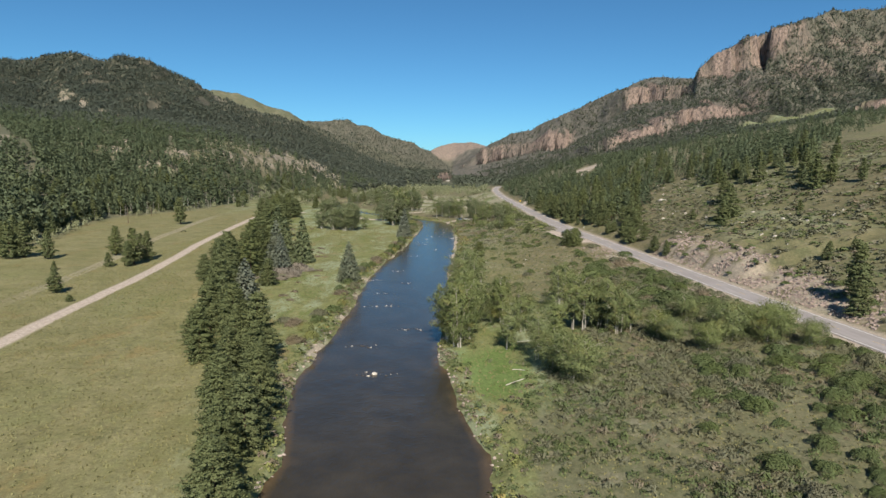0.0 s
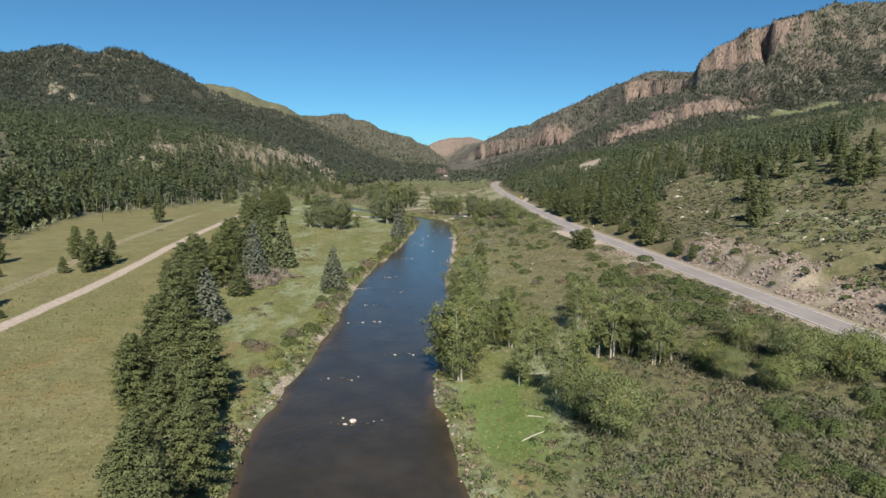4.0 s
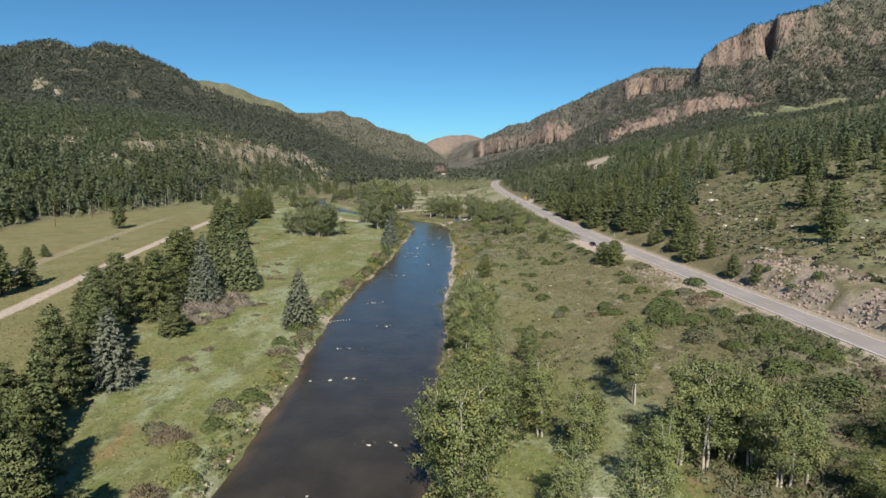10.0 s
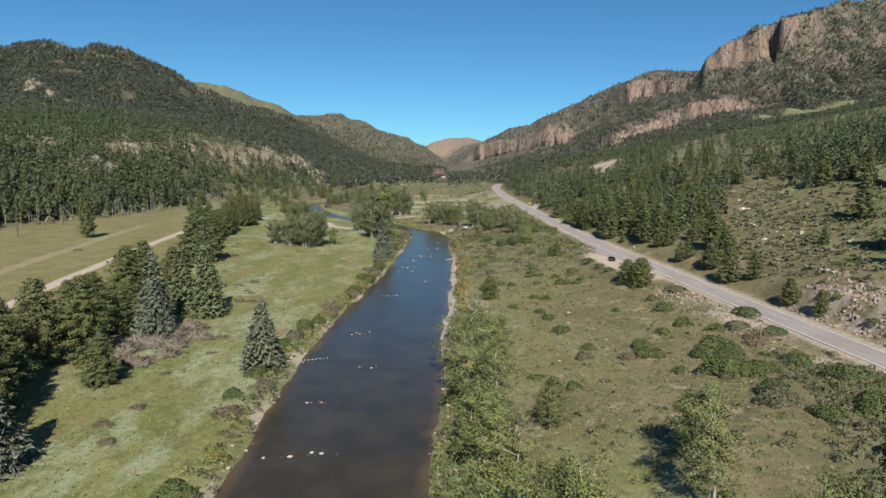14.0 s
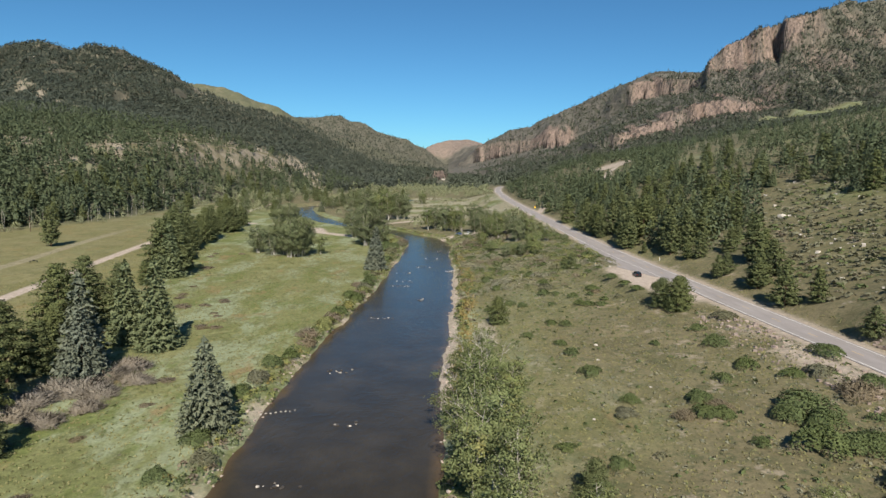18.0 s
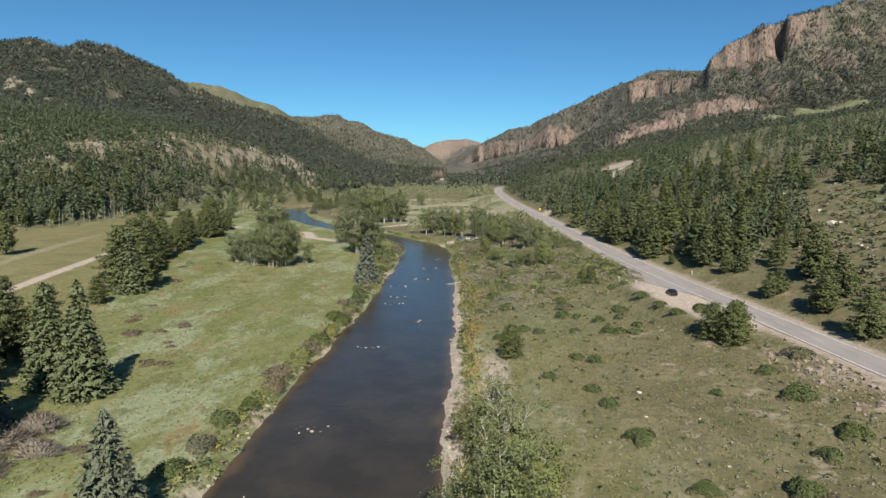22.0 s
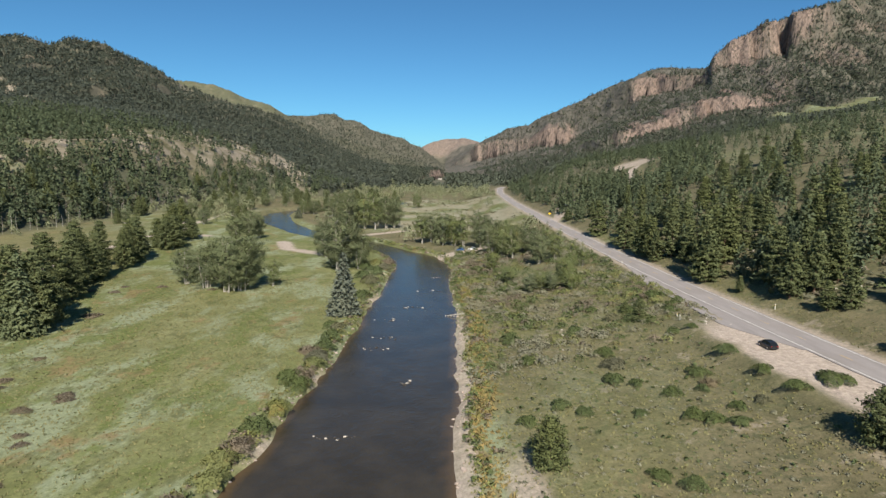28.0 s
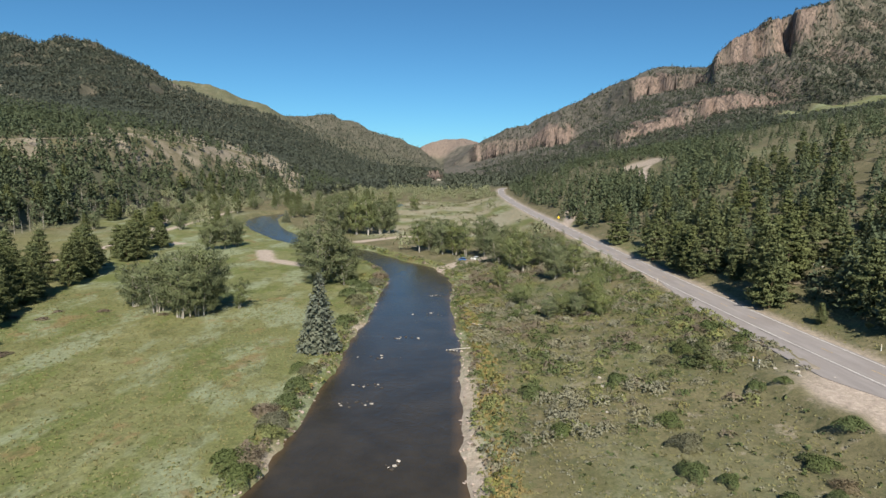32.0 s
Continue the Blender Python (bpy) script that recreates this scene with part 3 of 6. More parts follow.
for line in PATHS:
    near, _ = near_path(GX, GY, line)
    dirt_and_haze = np.maximum(dirt_and_haze, smooth(4.6, 2.4, np.abs(near) + 0.6 * vnoise(GX / 4, GY / 4, 79)))
lush = np.clip(np.where(side < 0, 1.0, 0.0) * (0.36 + 0.56 * smooth(-74, -50, GX + 0.24 * (GY - 160) + 10 * patch)) * (GX > -260) + 0.55 * smooth(-0.1, 0.5, patch) + smooth(9, 4, out) + 0.9 * (side > 0) * smooth(40, 28, out) * smooth(205, 175, GY) * smooth(100, 112, GY), 0, 1) * smooth(700, 500, GD)
lush = np.maximum(lush, 0.95 * smooth(1380, 1420, GD) * (GU > 0.3) * bare)
wood = np.clip(np.maximum(hill_left, hill_right * (0.25 + 0.5 * smooth(500, 1300, GD))) * (1 - smooth(0.1, 0.5, bare)), 0, 1)
lush = np.maximum(lush, 0.35 * (side > 0) * smooth(3, 8, out) * smooth(215, 170, GY + 15 * patch) * smooth(10, 18, GX - np.clip(0.55 * (GY - 110), 0, 45)) * (over < -8))
wood = np.maximum(wood, 0.15 * smooth(3.2, 1.8, out) * (1 - beach))
dirt_and_haze = np.maximum(dirt_and_haze, 0.75 * smooth(3.4, 1.6, np.abs(GX - 9.5 - 0.04 * (GY - 275)) + 1.2 * vnoise(GX / 3, GY / 5, 82)) * smooth(254, 262, GY) * smooth(300, 288, GY))
wood = np.maximum(wood, 0.40 * (side > 0) * smooth(3, 8, out) * smooth(215, 170, GY + 15 * patch) * smooth(10, 18, GX - np.clip(0.55 * (GY - 110), 0, 45)) * (over < -10))
wood = np.maximum(wood, smooth(1000, 1500, GD) * (1 - np.where(GU > 0.2, 0.9, 0.3) * bare))
glade = smooth(62, 46, np.abs(GX - 6)) * smooth(580, 610, GY) * smooth(1000, 940, GY)
# haze over the farthest peak, put into its colour as a little pale soil
dirt_and_haze = np.maximum(dirt_and_haze, 0.15 * smooth(4350, 4450, GD))
lush = np.maximum(lush, 0.85 * glade)
lush = np.maximum(lush, 0.85 * smooth(2500, 2800, GD) * (GU < -0.2) * bare)
# where the haze-greyed heath lies: only far off, on the left growing with distance
hazy_heath = smooth(1150, 1600, GD) * (1 - np.where(GU > 0.2, 0.95, 0.32) * bare) * np.where(GU > 0.0, 0.9 - 0.35 * smooth(0.45, 0.6, GU), 0.22 + 0.3 * smooth(3300, 3700, GD))
gold = 0.85 * (side < 0) * smooth(-48, -64, GX + 0.24 * (GY - 160) + 10 * patch) * smooth(620, 480, GY)
vivid = 0.9 * (side > 0) * smooth(3, 5, out) * smooth(22, 13, out + 5 * vnoise(GX / 5, GY / 9, 83)) * smooth(108, 116, GY) * smooth(150, 138, GY + 6 * vnoise(GX / 6, GY / 6, 84))
verts = np.stack([GX, GY, GZ], -1).reshape(-1, 3)
ground = new("ground", mesh_from("ground", verts, grid_faces(*GX.shape), GROUND, {"lush": lush, "wood": wood, "rock": np.clip(rock, 0, 1), "dirt_and_haze": np.clip(dirt_and_haze, 0, 1), "hazy_heath": hazy_heath, "gold": gold, "vivid": vivid}))
tagged(ground, "valley floor of dry and green meadow rising to wooded mountainsides", "ground", kind="structure")

# ---------------------------------------------------------------- the river
pts = np.array(RIVER, float)
seg = np.r_[0, np.cumsum(np.hypot(*np.diff(pts[:, :2], axis=0).T))]
at = np.linspace(0, seg[-1], 520)
cx, cy, cw = (np.interp(at, seg, pts[:, k]) for k in range(3))
for _ in range(6):
    cx[1:-1], cy[1:-1] = (cx[:-2] + 2 * cx[1:-1] + cx[2:]) / 4, (cy[:-2] + 2 * cy[1:-1] + cy[2:]) / 4
tx, ty = np.gradient(cx), np.gradient(cy)
tl = np.hypot(tx, ty)
off = np.linspace(-1, 1, 25)
RX = cx[:, None] + (ty / tl)[:, None] * off * (cw[:, None] + 3.0)
RY = cy[:, None] - (tx / tl)[:, None] * off * (cw[:, None] + 3.0)
edge, _ = bank_out(RX, RY)
water = new("water", mesh_from("water", np.stack([RX, RY, 0 * RX], -1).reshape(-1, 3), grid_faces(*RX.shape), WATER, {"shallow": smooth(-1.5, -0.2, edge + 0.8 * vnoise(RX / 4, RY / 6, 81))}))
tagged(water, "dark clear river with small ripples between grassy banks", "river", kind="structure")

# ---------------------------------------------------------------- the road
ROADM = Nodes("asphalt", 0.85, 0.25)
c = ROADM.mix(ROADM.ramp(ROADM.noise(0.35, 5, squash=(2.0, 0.25, 1)), (0.35, 0.0), (0.68, 1.0)), (0.228, 0.208, 0.203), (0.300, 0.276, 0.268))
c = ROADM.mix(ROADM.ramp(ROADM.noise(0.07, 4), (0.5, 0.0), (0.62, 0.5)), c, (0.215, 0.190, 0.178))
ROADM.color(ROADM.mix(ROADM.ramp(ROADM.noise(9, 3), (0.4, 0.0), (0.7, 0.35)), c, (0.38, 0.35, 0.33)))
ROADM.bump(ROADM.noise(20, 3), 0.4, 0.02)
ROADM = ROADM.m
LINE_WHITE, LINE_YELLOW = plain("road_paint_white", (0.62, 0.60, 0.57), 0.7, vary=0.25, scale=1.2), plain("road_paint_yellow", (0.42, 0.31, 0.15), 0.7, vary=0.3, scale=1.2)
ry = np.concatenate([np.arange(-130, 700, 3.0), np.arange(700, 1250, 10.0)])


def smooth_road(y):
    return sum(road_x(y + k) for k in (-30, -20, -10, 0, 10, 20, 30)) / 7


def ribbon(name, x0, x1, top, thick, mat, rows=None, vary=0.0):
    """A band along the road from x0 to x1 beside its middle, with real thickness."""
    yy = ry if rows is None else rows
    mid = smooth_road(yy)
    left, right = mid + x0 + vary * vnoise(yy / 4, 0 * yy, 91), mid + x1 + vary * vnoise(yy / 4, 0 * yy, 92)
    z = np.full(len(yy), top)
    ring = [np.stack(p, -1) for p in ((left, yy, z - thick), (left, yy, z), (right, yy, z), (right, yy, z - thick))]
    return new(name, mesh_from(name, np.stack(ring, 1).reshape(-1, 3), grid_faces(len(yy), 4), mat, flat=True))


road = tagged(ribbon("road", -4.1, 4.1, 10.24, 0.25, ROADM, vary=0.18), "grey worn two-lane asphalt road along the valley", "road", kind="structure")
wide = np.arange(322, 420, 3.0)
shoulder = tagged(ribbon("road_shoulder", np.interp(wide, [322, 340, 385, 419], [-4.6, -10.5, -9.0, -4.4]), -4.0, 10.22, 0.25, ROADM, rows=wide, vary=0.25), "cracked grey asphalt apron beside the road", "road shoulder", kind="structure")
for name, x0, x1, m, text in (("road_edge_line", -3.62, -3.44, LINE_WHITE, "worn white road edge line"), ("road_edge_line", 3.44, 3.62, LINE_WHITE, "worn white road edge line")):
    tagged(ribbon(name, x0, x1, 10.248, 0.006, m), text, "road line", kind="structure")
for k in range(60):
    y0 = 60 + 12.2 * k
    tagged(ribbon("centre_line", -0.09, 0.09, 10.248, 0.006, LINE_YELLOW, rows=np.array([y0, y0 + 1.6, y0 + 3.2])), "yellow dashed centre line on the road", "road line", group="centre line dashes", kind="structure")

# ---------------------------------------------------------------- plants: materials
def leaf_material(name, dark, light, odd=None, odd_share=0.1, scale=0.15):
    """Leaves vary one by one, from plant to plant and across the land."""
    n = Nodes(name, 0.75, 0.2)
    c = n.mix(n.ramp(n.island(), (0.0, 0.22), (1.0, 0.78)), dark, light)
    if odd:
        c = n.mix(n.ramp(n.noise(0.35, 3), (1 - odd_share - 0.42, 0.0), (1 - odd_share - 0.30, 0.85)), c, odd)
    c = n.mix(n.math("MULTIPLY", n.rand(), 0.45), c, n.mix(1.0, c, (0.72, 0.80, 0.78), "MULTIPLY"))
    c = n.mix(n.ramp(n.rand(), (0.55, 0.0), (1.0, 0.6)), c, n.mix(1.0, c, (1.18, 1.12, 0.90), "MULTIPLY"))
    c = n.mix(n.ramp(n.noise(scale, 3), (0.35, 0.0), (0.7, 0.5)), c, n.mix(1.0, c, (1.22, 1.12, 0.92), "MULTIPLY"))
    n.color(n.mix(1.0, c, (1.03, 1.0, 0.98), "MULTIPLY"))
    return n.m


def bark_material(name, dark, light):
    n = Nodes(name, 0.9, 0.2)
    n.color(n.mix(n.noise(2.5, 5, 0.7, squash=(1, 1, 0.2)), dark, light))
    n.bump(n.noise(6, 4, squash=(1, 1, 0.25)), 0.6, 0.05)
    return n.m


PINE_LEAF = leaf_material("pine_needles", (0.047, 0.063, 0.028), (0.144, 0.168, 0.078))
SPRUCE_LEAF = leaf_material("spruce_needles", (0.074, 0.093, 0.070), (0.148, 0.168, 0.138))
FIR_LEAF = leaf_material("fir_needles", (0.069, 0.092, 0.047), (0.137, 0.162, 0.087))
COTTON_LEAF = leaf_material("cottonwood_leaves", (0.080, 0.108, 0.044), (0.190, 0.224, 0.104), (0.206, 0.200, 0.078), 0.01)
GROVE_LEAF = leaf_material("grove_leaves", (0.084, 0.108, 0.058), (0.165, 0.190, 0.105))
SHRUB_GREEN = leaf_material("shrub_leaves_green", (0.057, 0.082, 0.034), (0.116, 0.146, 0.063))
SHRUB_GREY = leaf_material("shrub_leaves_grey", (0.092, 0.098, 0.066), (0.160, 0.162, 0.114))
SHRUB_BROWN = leaf_material("shrub_twigs_brown", (0.122, 0.104, 0.080), (0.205, 0.178, 0.138))
SHRUB_SILVER = leaf_material("shrub_leaves_silver", (0.145, 0.152, 0.110), (0.240, 0.240, 0.180))
SHRUB_LIME = leaf_material("willow_leaves_lime", (0.125, 0.148, 0.056), (0.205, 0.222, 0.098), (0.24, 0.19, 0.08), 0.02)
SHRUB_OCHRE = leaf_material("ochre_grass", (0.170, 0.140, 0.060), (0.300, 0.235, 0.110), (0.16, 0.18, 0.06), 0.05)
SHRUB_DUN = leaf_material("leafless_twigs", (0.160, 0.145, 0.125), (0.262, 0.240, 0.208))
# needles of the distant woods: dark green, with haze put in as a bluish tint
HAZY_MOUNTAIN_LEAF = leaf_material("hazy_mountain_needles", (0.038, 0.050, 0.041), (0.090, 0.106, 0.086), scale=0.012)
GRASS_LEAF = leaf_material("grass_blades", (0.150, 0.154, 0.074), (0.222, 0.214, 0.112), scale=0.05)
PINE_BARK, PALE_BARK = bark_material("pine_bark", (0.060, 0.040, 0.028), (0.150, 0.095, 0.065)), bark_material("pale_bark", (0.240, 0.220, 0.190), (0.500, 0.465, 0.410))
rng = np.random.default_rng(7)


# ---------------------------------------------------------------- plants: shapes
def tris(c, size, lean=None, r=rng, thin=1.0):
    """One leaf triangle at each place, turned at random; lean: a direction that its plane favours."""
    n = len(c)
    a = r.normal(size=(n, 3))
    if lean is not None:
        a = a * 0.55 + lean
    a /= np.linalg.norm(a, axis=1)[:, None]
    b = np.cross(a, r.normal(size=(n, 3)))
    b /= np.linalg.norm(b, axis=1)[:, None] + 1e-9
    s = np.broadcast_to(size, (n,))[:, None]
    e = np.cross(a, b)
    w = (0.75 + 0.5 * r.random((n, 1))) * thin
    s = s / thin ** 0.45
    v = np.stack([c + a * s * 0.62, c - a * s * 0.4 + b * s * 0.5 * w, c - a * s * 0.4 - b * s * 0.5 * w + e * s * 0.2], 1)
    return v.reshape(-1, 3)


def face_out(v, out_, keep=0.4):
    """Turns each leaf's face outwards; its normals lie between its own and the clump's."""
    t = v.reshape(-1, 3, 3).copy()
    g = np.cross(t[:, 1] - t[:, 0], t[:, 2] - t[:, 0])
    g /= np.linalg.norm(g, axis=1)[:, None] + 1e-9
    o = out_ / (np.linalg.norm(out_, axis=1)[:, None] + 1e-9)
    back = (g * o).sum(1) < 0
    t[back] = t[back][:, ::-1]
    g[back] *= -1
    nn = keep * g + (1 - keep) * o
    return t.reshape(-1, 3), np.repeat(nn / (np.linalg.norm(nn, axis=1)[:, None] + 1e-9), 3, 0)


def leaf_mesh(name, v, out_, mat, keep=0.4):
    v, nn = face_out(v, out_, keep)
    return mesh_from(name, v, tri_faces(v), mat, normals=nn)


def tri_faces(v):
    return np.arange(len(v)).reshape(-1, 3)


def tube(pts, radii, sides=6):
    """A tapered stem through the points, as triangles."""
    pts = np.asarray(pts, float)
    v, f = [], []
    for p, q in zip(pts, np.asarray(radii, float)):
        a = np.arange(sides) * 2 * np.pi / sides
        v.append(np.stack([p[0] + q * np.cos(a), p[1] + q * np.sin(a), p[2] + 0 * a], 1))
    for k in range(len(pts) - 1):
        for i in range(sides):
            j = (i + 1) % sides
            f += [(k * sides + i, k * sides + j, (k + 1) * sides + j), (k * sides + i, (k + 1) * sides + j, (k + 1) * sides + i)]
    return np.concatenate(v), np.array(f)


def join(parts):
    vs, fs, n = [], [], 0
    for v, f in parts:
        vs.append(v)
        fs.append(np.asarray(f) + n)
        n += len(v)
    return np.concatenate(vs), np.concatenate(fs)


def stem_mesh(name, stems, mat):
    return mesh_from(name, *join([tube(p, r) for p, r in stems]), mat)


def pine_meshes(seed, tall=15.0, spread=3.4, low=0.14, density=1.0, tuft=9, leaf=0.58, rounded=1.25):
    """A pine: boughs in loose tiers, each with tufts of needles on its outer part; gaps show between."""
    r = np.random.default_rng(seed)
    lean = r.normal(0, 0.25, 2)
    stems = [([(lean[0] * k * k, lean[1] * k * k, tall * k) for k in (-0.03, 0.15, 0.45, 0.75, 0.98)], [0.30, 0.26, 0.18, 0.10, 0.02])]
    cs, sz, lean_, outs = [], [], [], []
    tiers = int(17 * density)
    for k in range(tiers):
        f = min(0.985, low + (0.99 - low) * (k + r.random() * 0.6) / tiers)
        reach = spread * (1 - ((f - low) / (1 - low)) ** rounded) ** 0.85 * (0.75 + 0.45 * r.random()) * min(1, 0.62 + 2.2 * (f - low))
        m = r.integers(5, 8)
        for a in np.arange(m) * 2 * np.pi / m + r.random() * 6:
            ln = reach * (0.6 + 0.55 * r.random()) + 0.25
            rise = 0.25 * ln * (f - 0.35) + r.normal(0, 0.15)
            base = np.array([lean[0] * f * f, lean[1] * f * f, f * tall])
            tip = base + (ln * np.cos(a), ln * np.sin(a), rise)
            if k % 2 == 0 and ln > 1:
                stems.append(([base, tip], [0.06, 0.02]))
            for g in np.linspace(0.42, 1.0, max(2, int(ln / 0.75) + 1)):
                w = base + (tip - base) * g + r.normal(0, 0.12, 3)
                p = w + r.normal(0, 1, (tuft, 3)) * (0.36, 0.36, 0.17)
                cs.append(p)
                outs.append((p - w) / (0.36, 0.36, 0.17) * 0.45 + (0.7 * np.cos(a), 0.7 * np.sin(a), 0.45))
                lean_.append(np.tile((0.75 * np.cos(a), 0.75 * np.sin(a), 0.1), (tuft, 1)))
                sz.append(np.full(tuft, leaf) * (0.7 + 0.6 * r.random(tuft)))
    v = tris(np.concatenate(cs), np.concatenate(sz), np.concatenate(lean_), r, 0.62)
    v[:, 2] = np.maximum(v[:, 2], 0.25)
    return stem_mesh("pine_trunk", stems, PINE_BARK), leaf_mesh("pine_crown", v, np.concatenate(outs), PINE_LEAF)


def spruce_meshes(seed, tall=15.0, spread=3.2, leaf=None):
    """A spruce: a pointed cone of drooping boughs down to the ground."""
    r = np.random.default_rng(seed)
    cs, sz, ln_ = [], [], []
    tiers = 34
    for k in range(tiers):
        f = 0.03 + 0.95 * (k + 0.5 * r.random()) / tiers
        reach = spread * (1 - f) ** 0.82 + 0.12
        m = max(5, int(13 * (1 - f)) + 3)
        for a in np.arange(m) * 2 * np.pi / m + r.random() * 6:
            ln = reach * (0.78 + 0.34 * r.random())
            g = np.linspace(0.35, 1.0, max(2, int(ln / 0.42)))
            out_ = np.array([np.cos(a), np.sin(a), 0])
            p = np.outer(g * ln, out_) + np.stack([0 * g, 0 * g, f * tall - 0.30 * ln * g ** 1.6 + 0.12 * ln * (g > 0.9)], 1)
            for s in (-1, 1):
                side_ = np.array([-np.sin(a), np.cos(a), 0]) * s
                cs.append(p + side_ * 0.16 + r.normal(0, 0.06, p.shape))
                sz.append(np.full(len(g), 0.60) * (0.8 + 0.4 * r.random(len(g))))
                ln_.append(np.tile(out_ * 0.9 + side_ * 0.7 - np.array([0, 0, 0.25]), (len(g), 1)))
    v = tris(np.concatenate(cs), np.concatenate(sz), np.concatenate(ln_), r, 0.6)
    tip = tris(np.array([[0, 0, tall * 0.985]] * 5), 0.7, np.array([0, 0, 1.2]), r)
    v = np.concatenate([v, tip])
    v[:, 2] = np.maximum(v[:, 2], 0.15)
    return stem_mesh("spruce_trunk", [([(0, 0, -0.4), (0, 0, tall * 0.5), (0, 0, tall * 0.96)], [0.26, 0.15, 0.02])], PINE_BARK), leaf_mesh("spruce_crown", v, np.concatenate(ln_ + [np.tile((0, 0, 1.0), (5, 1))]) * (1, 1, 0) + (0, 0, 0.55), leaf or SPRUCE_LEAF, 0.5)


def cottonwood_meshes(seed, tall=14.0, spread=4.0, stems_n=2, leafy=1.0, low=0.3, leaf=None, bare_top=0.0):
    """A cottonwood: pale forking stems, limbs, and loose clumps of leaves with sky between them."""
    r = np.random.default_rng(seed)
    stems, ends = [], []
    for s in range(stems_n):
        a0 = r.random() * 6.28
        foot = np.array([np.cos(a0), np.sin(a0), 0]) * (0.5 * s)
        lean = np.array([np.cos(a0), np.sin(a0), 0]) * (0.05 + 0.10 * r.random()) * tall
        line = [foot + lean * max(g, 0.0) ** 1.6 + np.array([0, 0, tall * 0.93 * g]) * (1 if s == 0 else 0.82) + r.normal(0, 0.12, 3) * (g > 0.1) for g in (-0.03, 0.2, 0.45, 0.7, 1.0)]
        stems.append((line, np.array([0.20, 0.165, 0.125, 0.08, 0.02]) * tall / 14))
        ends.append(line[-1])
        for k in range(11):
            g = low + (0.95 - low) * (k + r.random()) / 11
            base = foot + lean * g ** 1.6 + np.array([0, 0, tall * 0.93 * g]) * (1 if s == 0 else 0.82)
            a = a0 + 2.4 * k + r.normal(0, 0.4)
            ln = spread * (0.45 + 0.55 * r.random()) * np.sin(np.pi * np.clip(0.18 + 0.74 * (g - low) / (1 - low), 0, 1)) ** 0.7
            way_ = np.array([np.cos(a), np.sin(a), 0.55 + 0.4 * r.random()])
            mid, tip = base + way_ * ln * 0.5 + (0, 0, -0.1), base + way_ * ln * (1, 1, 0.9)
            stems.append(([base, mid, tip], [0.085, 0.055, 0.018]))
            ends += [tip, mid + r.normal(0, 0.5, 3), (mid + tip) / 2 + r.normal(0, 0.5, 3)]
            for _ in range(2):
                twig = tip + r.normal(0, 1, 3) * (0.9, 0.9, 0.7)
                stems.append(([mid, twig], [0.035, 0.012]))
                ends.append(twig)
    cs, sz, outs, many = [], [], [], 40 if tall > 10 else 48
    for e in ends:
        for _ in range(r.integers(2, 4)):
            if r.random() > leafy * (1 - bare_top * smooth(0.35, 0.7, e[2] / tall)):
                continue
            c = e + r.normal(0, 1, 3) * (0.5, 0.5, 0.4)
            p = r.normal(0, 1, (many, 3))
            cs.append(c + p * (0.38, 0.38, 0.32))
            outs.append(0.5 * p + (c - (0, 0, 0.55 * tall)) / (0.5 * spread, 0.5 * spread, 0.35 * tall) * 0.5 + (0, 0, 0.35))
            sz.append(0.20 * (tall / 14) ** 0.6 * (0.6 + 0.8 * r.random(many)))
    v = tris(np.concatenate(cs), np.concatenate(sz), np.array([0, 0, 0.2]), r)
    v[:, 2] = np.maximum(v[:, 2], 0.3)
    return stem_mesh("cottonwood_trunk", stems, PALE_BARK), leaf_mesh("cottonwood_crown", v, np.concatenate(outs), leaf or COTTON_LEAF)


def shrub_verts(seed, n=150, tall=0.75, leaf=0.17, thin=1.0, up=0.5):
    """A low rounded bush, one unit across: leaf triangles over an uneven dome, with twigs left open below."""
    r = np.random.default_rng(seed)
    a, q = r.random(n) * 6.28, np.sqrt(r.random(n))
    lump = 0.8 + 0.25 * np.sin(3 * a + seed) + 0.15 * np.sin(5 * a + 2 * seed)
    z = np.sqrt(np.clip(1 - q ** 2, 0, 1)) * (0.55 + 0.45 * r.random(n) ** 0.4)
    p = np.stack([0.5 * q * lump * np.cos(a), 0.5 * q * lump * np.sin(a), 0.06 + tall * z * (0.75 + 0.35 * r.random(n)) * 0.8], 1)
    v = tris(p, leaf * (0.6 + 0.8 * r.random(n)), np.array([0, 0, up]), r, thin)
    v[:, 2] = np.maximum(v[:, 2], -0.02)
    return v


def twig_verts(seed, n=2600, tall=0.75):
    """A tangled leafless bush, one unit across: thin twigs that fan out over an uneven dome."""
    r = np.random.default_rng(seed)
    a, q = r.random(n) * 6.28, np.sqrt(r.random(n))
    lump = 0.85 + 0.2 * np.sin(3 * a + seed) + 0.12 * np.sin(7 * a + seed)
    base = np.stack([0.46 * q * lump * np.cos(a), 0.46 * q * lump * np.sin(a), 0.5 * tall * np.sqrt(1 - q ** 2) * r.random(n)], 1)
    way_ = np.stack([0.7 * q * np.cos(a), 0.7 * q * np.sin(a), 0.75 + 0 * a], 1) + r.normal(0, 0.38, (n, 3))
    tip = base + way_ * (0.10 + 0.12 * r.random(n))[:, None]
    across_ = np.cross(way_, r.normal(0, 1, (n, 3)))
    across_ *= 0.0095 / (np.linalg.norm(across_, axis=1)[:, None] + 1e-6)
    v = np.stack([base + across_, base - across_, tip], 1).reshape(-1, 3)
    v[:, 2] = np.maximum(v[:, 2], -0.02)
    return v


